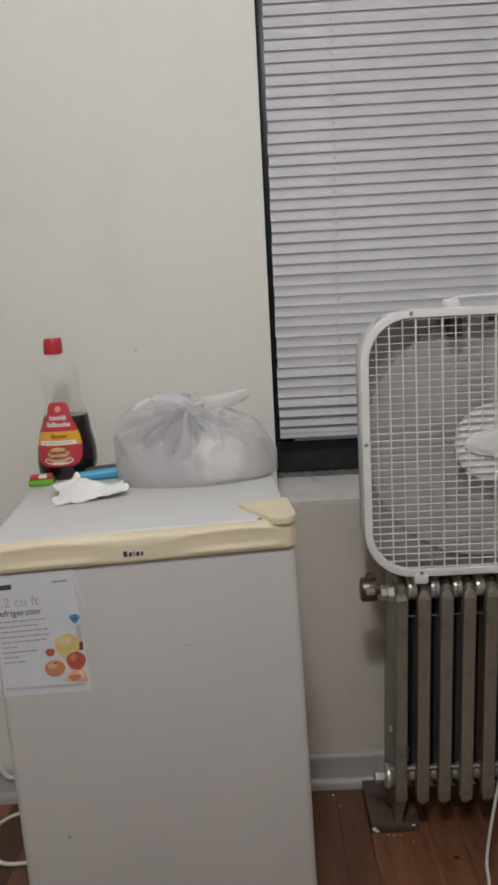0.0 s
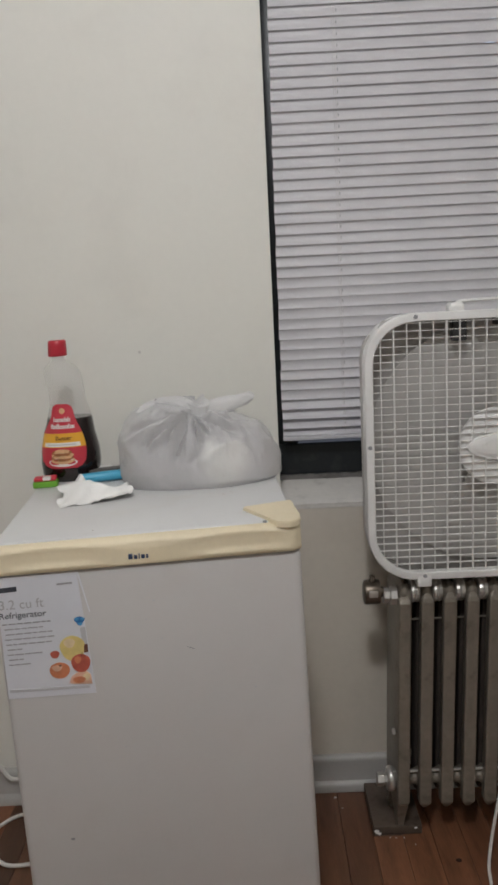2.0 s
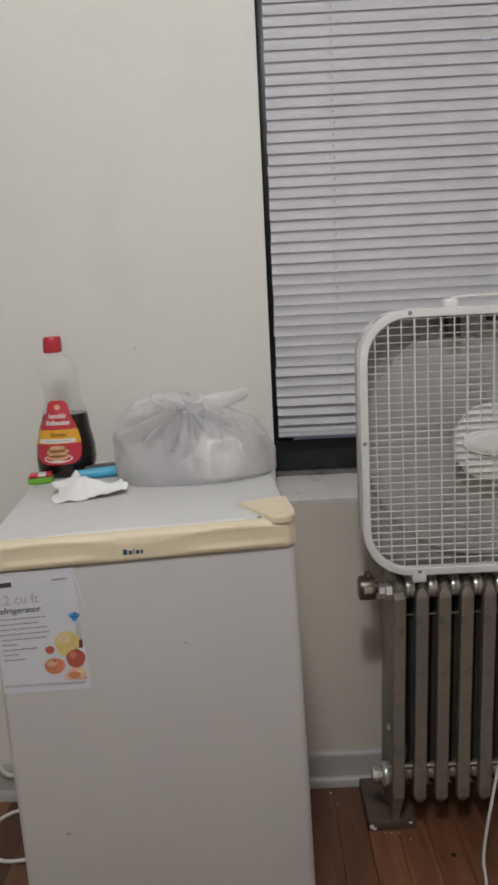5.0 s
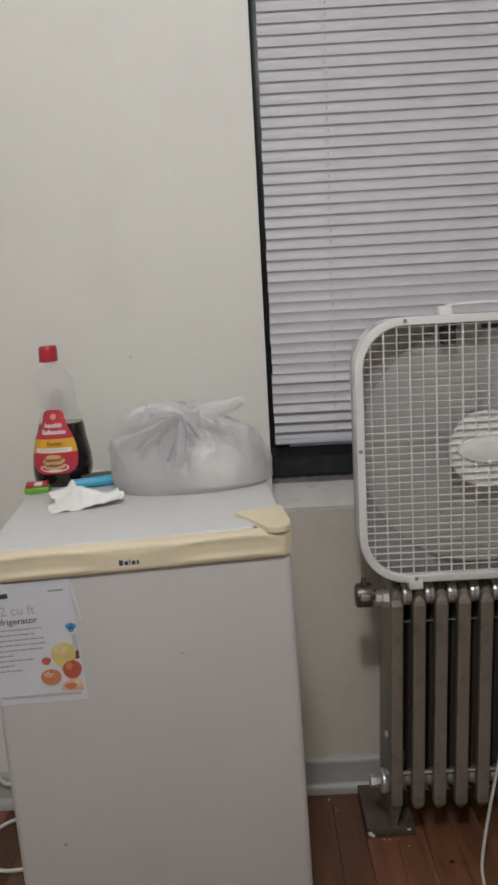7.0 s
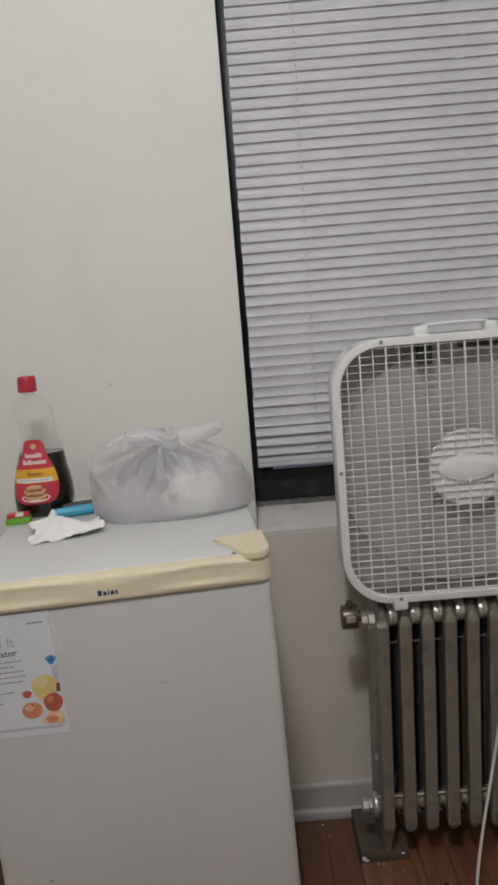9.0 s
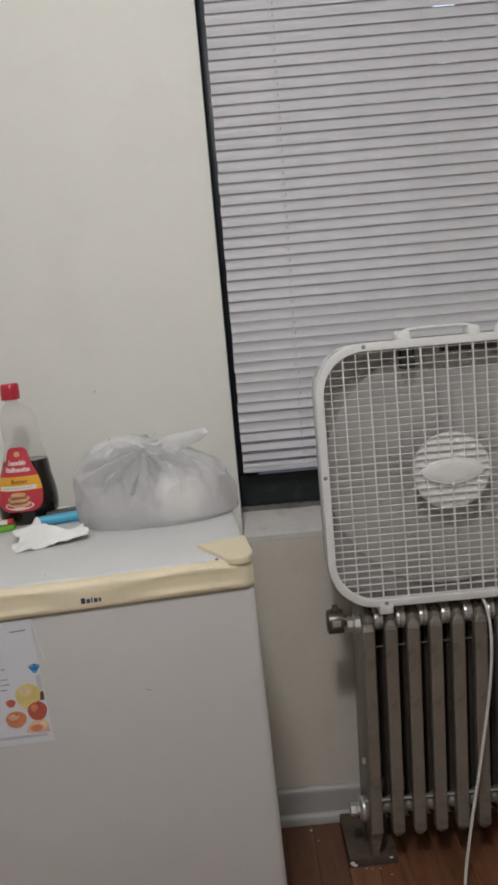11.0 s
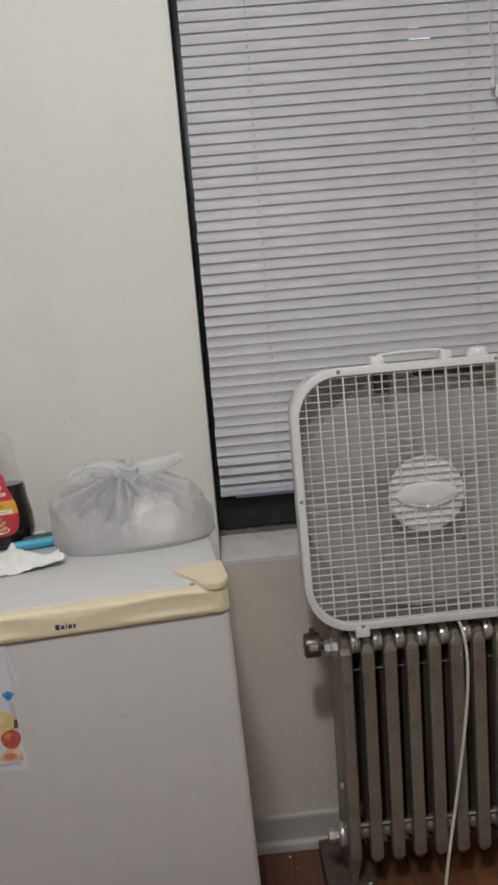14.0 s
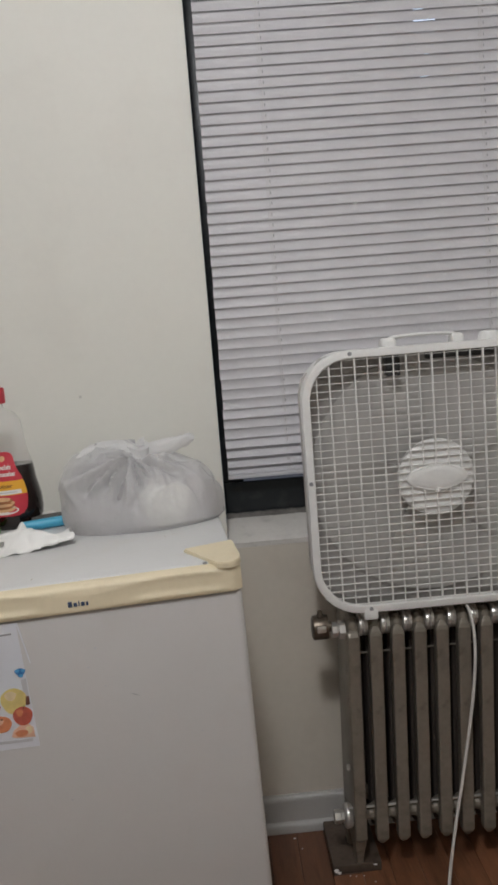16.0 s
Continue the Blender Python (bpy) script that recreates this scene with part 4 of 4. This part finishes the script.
for i in range(13):
    v = i / 12
    r = 0.0255 * (1.25 - 0.55 * math.sin(v * 2.6)) * (1.0 if v < 0.9 else 0.6)
    rows.append([(KX + 0.003 + r * 1.15 * math.cos(a) * (1 + 0.22 * math.sin(3 * a + 4 * v) + 0.10 * math.sin(7 * a + 1)), KY - 0.004 + r * math.sin(a) * (1 + 0.2 * math.cos(4 * a + 3 * v)), 0.108 + 0.056 * v + 0.007 * v * math.sin(2 * a + 0.8)) for a in (k_ * math.tau / 36 for k_ in range(36))])
part("knot", rings_to(kb, rows), BAGKNOT, bag)


def ear(points, widths, thick, seed_):
    b = bmesh.new()
    path = smooth_path(points, 8)
    n = len(path)
    rows = []
    for i, p in enumerate(path):
        f = i / (n - 1)
        k0 = min(int(f * (len(widths) - 1)), len(widths) - 2)
        w = widths[k0] + (widths[k0 + 1] - widths[k0]) * (f * (len(widths) - 1) - k0)
        row = []
        for q in range(20):
            a = q * math.tau / 20
            wob = 1 + 0.28 * noise.noise(Vector((math.cos(a) * 1.5 + seed_, math.sin(a) * 1.5, f * 5)))
            row.append((p.x + 0.25 * w * math.cos(a) * wob, p.y + thick * math.sin(a) * wob, p.z + w * math.cos(a) * wob))
        rows.append(row)
    return rings_to(b, rows)


part("tied_handle", ear([(0.010, -0.020, 0.140), (0.040, -0.022, 0.142), (0.075, -0.022, 0.150), (0.102, -0.020, 0.158), (0.117, -0.018, 0.160)], [0.017, 0.020, 0.018, 0.0145, 0.0115, 0.004], 0.007, 3), BAGKNOT, bag)
part("tied_handle", ear([(-0.002, -0.020, 0.146), (-0.030, -0.022, 0.158), (-0.068, -0.022, 0.158), (-0.097, -0.020, 0.150), (-0.114, -0.018, 0.138)], [0.015, 0.013, 0.011, 0.009, 0.004], 0.022, 9), BAGKNOT, bag)
tub_rows = []
for zq, r in ((0.004, 0.030), (0.008, 0.044), (0.028, 0.052), (0.052, 0.051), (0.072, 0.044), (0.084, 0.031), (0.090, 0.012)):
    tub_rows.append([(0.052 + r * math.cos(a) * (1 + 0.10 * math.sin(3 * a + 20 * zq)), -0.044 + r * math.sin(a) * (1 + 0.05 * math.cos(4 * a + 1)), zq + 0.004 * math.sin(2 * a + 1) * (zq > 0.01)) for a in (k_ * math.tau / 40 for k_ in range(40))])
part("tub", rings_to(bmesh.new(), tub_rows), TUB, bag, "soft white bundle inside the bag")
part("contents", bag_body(0.94), CONTENT, bag, "grey bundle inside the bag")

# ---- syrup bottle ----
BTY = 1.742
bottle = thing("syrup_bottle", on_fridge(-0.2645, BTY) @ Matrix.Diagonal((1, 1, 1.016, 1)), "half-full clear plastic syrup bottle with red cap and red label", "bottle")
BPROF = [(0.000, -0.046, 0.046), (0.004, -0.052, 0.051), (0.014, -0.0575, 0.058), (0.035, -0.0585, 0.0615), (0.060, -0.0555, 0.0610), (0.080, -0.0505, 0.0575), (0.095, -0.0475, 0.0545), (0.110, -0.0410, 0.0535), (0.128, -0.0355, 0.0510), (0.145, -0.0300, 0.0460), (0.160, -0.0285, 0.0425), (0.180, -0.0300, 0.0415), (0.198, -0.0335, 0.0400), (0.212, -0.0345, 0.0375), (0.224, -0.0310, 0.0300), (0.232, -0.0220, 0.0190), (0.238, -0.0150, 0.0100), (0.246, -0.0145, 0.0090)]


def bottle_at(zq, grow=0.0):
    for (z0, l0, r0), (z1, l1, r1) in zip(BPROF, BPROF[1:]):
        if zq <= z1:
            f = max(0, (zq - z0) / (z1 - z0))
            return l0 + (l1 - l0) * f - grow, r0 + (r1 - r0) * f + grow
    return BPROF[-1][1:]


def bottle_ring(zq, grow=0.0, n=36):
    l, r = bottle_at(zq, grow)
    cx, hx = (l + r) / 2, (r - l) / 2
    hy = min(hx * 0.80, hx)
    return [(cx + hx * math.cos(a), hy * math.copysign(abs(math.sin(a)) ** 0.9, math.sin(a)), zq) for a in (k_ * math.tau / n for k_ in range(n))]


FILL = 0.124
part("shell", rings_to(bmesh.new(), [bottle_ring(FILL)] + [bottle_ring(q[0]) for q in BPROF if q[0] > FILL], cap=False), CLEAR, bottle, "clear plastic upper shell")
part("syrup", rings_to(bmesh.new(), [bottle_ring(q) for q in (0.0, 0.006, 0.014, 0.035, 0.06, 0.08, 0.095, 0.11, 0.120, FILL)]), SYRUP, bottle, "very dark syrup")
cap_b = bmesh.new()
rows = []
for zq, r in ((0.2445, 0.0165), (0.246, 0.0180), (0.262, 0.0178), (0.272, 0.0172), (0.2755, 0.0150)):
    rows.append([(-0.0030 + (zq - 0.25) * 0.05 + r * (1 + (0.025 if k_ % 2 else 0)) * math.cos(k_ * math.tau / 60), r * (1 + (0.025 if k_ % 2 else 0)) * math.sin(k_ * math.tau / 60), zq) for k_ in range(60)])
part("cap", rings_to(cap_b, rows), RED, bottle, "ribbed red screw cap")


def on_bottle(x, zq, out):
    """The point of the front face at x and height, a little proud."""
    l, r = bottle_at(zq)
    cx, hx = (l + r) / 2, (r - l) / 2
    c = max(-0.985, min(0.985, (x - cx) / hx))
    return (x, -hx * 0.80 * (1 - c * c) ** 0.45 - out, zq)


LABEL = [(0.029, -0.030, 0.0225), (0.033, -0.040, 0.0325), (0.043, -0.048, 0.0400), (0.059, -0.0515, 0.0425), (0.073, -0.0505, 0.0420), (0.089, -0.0465, 0.0390), (0.105, -0.0385, 0.0340), (0.117, -0.0300, 0.0285), (0.129, -0.0235, 0.0245), (0.141, -0.0215, 0.0225), (0.149, -0.0185, 0.0190), (0.153, -0.0110, 0.0115)]


def label_span(zq):
    for (z0, l0, r0), (z1, l1, r1) in zip(LABEL, LABEL[1:]):
        if zq <= z1:
            f = (zq - z0) / (z1 - z0)
            return l0 + (l1 - l0) * f, r0 + (r1 - r0) * f
    return LABEL[-1][1:]


def label_patch(z0, z1, out, f0=0.0, f1=1.0, nz=12, nx=14):
    b = bmesh.new()
    rows = []
    for i in range(nz + 1):
        zq = z0 + (z1 - z0) * i / nz
        l, r = label_span(zq)
        l, r = l + (r - l) * f0, l + (r - l) * f1
        rows.append([b.verts.new(on_bottle(l + (r - l) * j / nx, zq, out)) for j in range(nx + 1)])
    for a, c in zip(rows, rows[1:]):
        for j in range(nx):
            b.faces.new((a[j], a[j + 1], c[j + 1], c[j]))
    return b


def label_oval(cx, cz, rx, rz, out, wob=0.0):
    b = bmesh.new()
    mid = b.verts.new(on_bottle(cx, cz, out))
    ring = [b.verts.new(on_bottle(cx + rx * math.cos(a) * (1 + wob * math.sin(4 * a)), cz + rz * math.sin(a), out)) for a in (k_ * math.tau / 24 for k_ in range(24))]
    for k_ in range(24):
        b.faces.new((mid, ring[k_], ring[(k_ + 1) % 24]))
    return b


lab = part("label", label_patch(0.029, 0.153, 0.0006, nz=26), LABELRED, bottle, "red paper label")
part("label_band", label_patch(0.080, 0.097, 0.0010, nz=5), LABELYEL, lab)
part("label_band", label_patch(0.070, 0.080, 0.0010, nz=4), LABELYEL, lab)
part("label_band", label_patch(0.0715, 0.0795, 0.0014, 0.10, 0.90, nz=3), LABELWHITE, lab)
part("print_bar", label_patch(0.0745, 0.0765, 0.0018, 0.18, 0.82, nz=2), INKLIGHT, lab)
part("plate_print", label_oval(-0.0045, 0.0410, 0.0290, 0.0085, 0.0011), LABELWHITE, lab)
for i, (cx, cz, rx, rz, m_) in enumerate(((-0.004, 0.0450, 0.0240, 0.0070, LABELTAN), (-0.005, 0.0500, 0.0225, 0.0068, LABELBROWN), (-0.004, 0.0550, 0.0225, 0.0068, LABELTAN), (-0.005, 0.0600, 0.0205, 0.0060, LABELBROWN), (-0.004, 0.0630, 0.0150, 0.0040, LABELTAN))):
    part("pancake_print", label_oval(cx, cz, rx, rz, 0.0014 + 0.0003 * i, 0.05), m_, lab)
part("emblem_print", label_oval(0.0005, 0.1400, 0.0060, 0.0055, 0.0011), LABELTAN, lab)
# two illegible words as joined slanted strokes
for zc, x0, x1, tall in ((0.1235, -0.0185, 0.0165, (0, 9)), (0.1105, -0.0250, 0.0235, (0, 1, 4, 5))):
    n = int((x1 - x0) / 0.0030)
    for i in range(n):
        xa = x0 + (x1 - x0) * i / n
        hgt = 0.0092 if i in tall or i == n - 1 - (n > 10) * 3 else 0.0060
        w = 0.0017 + 0.0004 * (i % 3)
        b = bmesh.new()
        q = [b.verts.new(on_bottle(px, pz, 0.0012)) for px, pz in ((xa, zc - 0.0042), (xa + w, zc - 0.0042), (xa + w + 0.0012, zc - 0.0042 + hgt), (xa + 0.0012, zc - 0.0042 + hgt))]
        b.faces.new(q)
        part("brand_bar", b, LABELWHITE, lab)
    for zb in (-0.0040, 0.0005):
        b = bmesh.new()
        lo = [b.verts.new(on_bottle(x0 + (x1 - x0) * k_ / 8 + 0.0005, zc + zb, 0.0012)) for k_ in range(9)]
        hi = [b.verts.new(on_bottle(x0 + (x1 - x0) * k_ / 8 + 0.0007, zc + zb + 0.0011, 0.0012)) for k_ in range(9)]
        for k_ in range(8):
            b.faces.new((lo[k_], lo[k_ + 1], hi[k_ + 1], hi[k_]))
        part("brand_bar", b, LABELWHITE, lab)
txt = lettering("Butter", -0.0155, 0.0845, 0.0105, LABELBROWN, bottle, 0.0, "lettering", "brown lettering on the yellow band", width=0.033, bold=0.0002)
for v in txt.data.vertices:
    v.co = Vector(on_bottle(v.co.x, v.co.z, 0.0016))

# ---- small things on the fridge ----
pk = thing("snack_packet", on_fridge(-0.302, 1.675, 8), "small green packet with red and white top", "packet")
part("base", boxed(-0.024, 0.024, -0.014, 0.014, 0.0, 0.0125, r=0.003), GREEN, pk)
part("lid", boxed(-0.021, 0.022, -0.013, 0.013, 0.0128, 0.0200, r=0.0025), LABELRED, pk, "red lid")
part("lid_print", boxed(-0.004, 0.012, -0.0138, 0.004, 0.0145, 0.0207, r=0.0015), LABELWHITE, pk, "white print")
wp = thing("white_packet", on_fridge(-0.208, 1.742, 10), "small white packet with a red print", "packet")
part("wrap", boxed(-0.022, 0.026, -0.010, 0.010, 0.0, 0.020, r=0.004), LABELWHITE, wp)
part("print", boxed(0.004, 0.020, -0.0108, -0.0095, 0.005, 0.013, r=0.0005), LABELRED, wp)
gb = thing("dark_card_box", on_fridge(-0.180, 1.722, 14), "flat dark grey card box", "box")
part("shell", boxed(-0.044, 0.044, -0.012, 0.016, 0.0, 0.0195, r=0.0025), DGREY, gb)
bt = thing("blue_tube", on_fridge(-0.188, 1.688, 14), "short bright blue tube with a dark end", "tube")
tb = bmesh.new()
lathe_x(tb, [(-0.048, 0.006), (-0.046, 0.0088), (-0.030, 0.0098), (0.030, 0.0102), (0.034, 0.0096)], 0.0, 0.0102, 20)
part("wrap", tb, BLUE, bt)
part("end_cap", lathe_x(bmesh.new(), [(0.033, 0.0094), (0.035, 0.0102), (0.039, 0.0100), (0.0405, 0.0085)], 0.0, 0.0102, 20), BLACK, bt, "dark end cap")

rng = random.Random(3)
cb = bmesh.new()
for i in range(13):
    cx, cy, r = rng.uniform(-0.21, 0.21), rng.uniform(-0.23, 0.16), rng.uniform(0.0005, 0.0011)
    rings_to(cb, [[(cx + r * q * math.cos(a) * (1 + 0.4 * math.sin(2 * a + i)), cy + r * q * math.sin(a), h * r) for a in (k_ * math.tau / 7 for k_ in range(7))] for q, h in ((1, 0), (0.9, 0.4), (0.3, 0.6))])
crumbs = tagged(new("crumbs", mesh_of(cb, CRUMB, False, "crumbs")), "tiny brown crumbs and specks on the fridge top", "crumbs", kind="stuff")
crumbs.matrix_basis = FRIDGE_POSE @ pose(0, 0.27, FH + 0.0003)
fb = bmesh.new()
for cx, cy, r in ((0.257, 1.840, 0.0045), (0.270, 1.800, 0.0022), (0.362, 1.694, 0.0030), (0.374, 1.692, 0.0024), (0.391, 1.691, 0.0026), (0.411, 1.669, 0.0024)):
    rings_to(fb, [[(cx + 0.65 * r * q * math.cos(a) * (1 + 0.4 * math.sin(2 * a + cx * 50)), cy + r * q * 0.5 * math.sin(a), h * r) for a in (k_ * math.tau / 7 for k_ in range(7))] for q, h in ((1, 0.02), (0.9, 0.2), (0.3, 0.25))])
tagged(new("paint_flecks", mesh_of(fb, PAPER, False, "paint_flecks")), "small white paint flecks fallen on the wood floor", "paint flecks", kind="stuff")
tissue = thing("crumpled_tissue", on_fridge(-0.18, 1.57), "crumpled white paper tissue lying on the fridge top", "tissue")


def tissue_sheet():
    b = bmesh.new()
    nu, nv = 40, 30
    A, B_, C, D = Vector((-0.052, -0.076)), Vector((0.070, -0.034)), Vector((0.052, 0.030)), Vector((-0.082, 0.066))
    top = []
    for i in range(nu + 1):
        row = []
        for j in range(nv + 1):
            u, v = i / nu, j / nv
            p = A * (1 - u) * (1 - v) + B_ * u * (1 - v) + C * u * v + D * (1 - u) * v
            n1 = noise.noise(Vector((u * 2.2 + 5, v * 2.6, 0.3)))
            n2 = noise.noise(Vector((u * 5 + 1, v * 6, 2.3)))
            n3 = noise.noise(Vector((u * 12, v * 12, 7.0)))
            ridge = 0.027 * math.exp(-((v - 0.55 + 0.35 * u) / 0.22) ** 2) * (0.5 + 0.7 * math.sin(3.0 * u + 0.5) ** 2)
            tip = 0.030 * math.exp(-(((u - 0.28) / 0.10) ** 2 + ((v - 0.92) / 0.16) ** 2))
            curl = 0.010 * smoothstep(0.55, 1.0, u) * (0.6 + n1)
            h = max(0.0006, 0.002 + ridge + tip + curl + 0.010 * abs(n1) + 0.006 * abs(n2) + 0.0009 * n3 - 0.004)
            row.append(Vector((p.x + 0.006 * n2 + 0.007 * noise.noise(Vector((v * 4, u * 4, 9))), p.y + 0.006 * n1 + 0.006 * noise.noise(Vector((u * 4, v * 4, 5))), h)))
        top.append(row)
    v1 = [[b.verts.new(p) for p in r] for r in top]
    v2 = [[b.verts.new(p - Vector((0, 0, 0.0005))) for p in r] for r in top]
    for i in range(nu):
        for j in range(nv):
            b.faces.new((v1[i][j], v1[i + 1][j], v1[i + 1][j + 1], v1[i][j + 1]))
            b.faces.new((v2[i][j], v2[i][j + 1], v2[i + 1][j + 1], v2[i + 1][j]))
    return b


part("sheet", tissue_sheet(), PAPER, tissue)

# ---- floor planks ----
floor = structure("floor", boxed(RX0, RX1, RY0, WALL_Y, -0.06, -0.012), GROUT, "reddish brown strip wood floor, worn", "floor")
PW = 0.0637
plank_cache = {}


def plank_mesh(length):
    key = round(length, 2)
    if key not in plank_cache:
        b = boxed(0.0004, PW - 0.0004, 0.0003, key - 0.0003, -0.012, 0.0, r=0.0006, seg=1)
        plank_cache[key] = mesh_of(b, WOOD, False, "plank")
    return plank_cache[key], key


rest = bmesh.new()
rng = random.Random(11)
x = 0.262
nx0 = int((x - RX0) / PW)
x -= nx0 * PW
while x < RX1 - PW:
    y = RY0
    near = -0.75 < x < 1.15
    while y < WALL_Y - 0.001:
        ln = min(round(rng.uniform(0.5, 1.3), 1), WALL_Y - y)
        if WALL_Y - (y + ln) < 0.15:
            ln = WALL_Y - y
        if near and y + ln > 0.9:
            me, key = plank_mesh(ln)
            o = new("plank", me)
            o.parent = floor
            o.matrix_basis = pose(x, y, -0.0003 * rng.random())
        else:
            box(rest, x + 0.0007, x + PW - 0.0007, y + 0.0006, y + ln - 0.0006, -0.012, -0.0006 * rng.random())
        y += ln
    x += PW
part("knot", lathe_z(bmesh.new(), [(0.0001, 0.0062), (0.0004, 0.0052), (0.0005, 0.0020)], 0.490, 1.616, 12), GROUT, floor, "dark round wood knot")
o = part("far_planks", rest, WOODREST, floor, smooth=False)
tagged(o, kind="stuff")
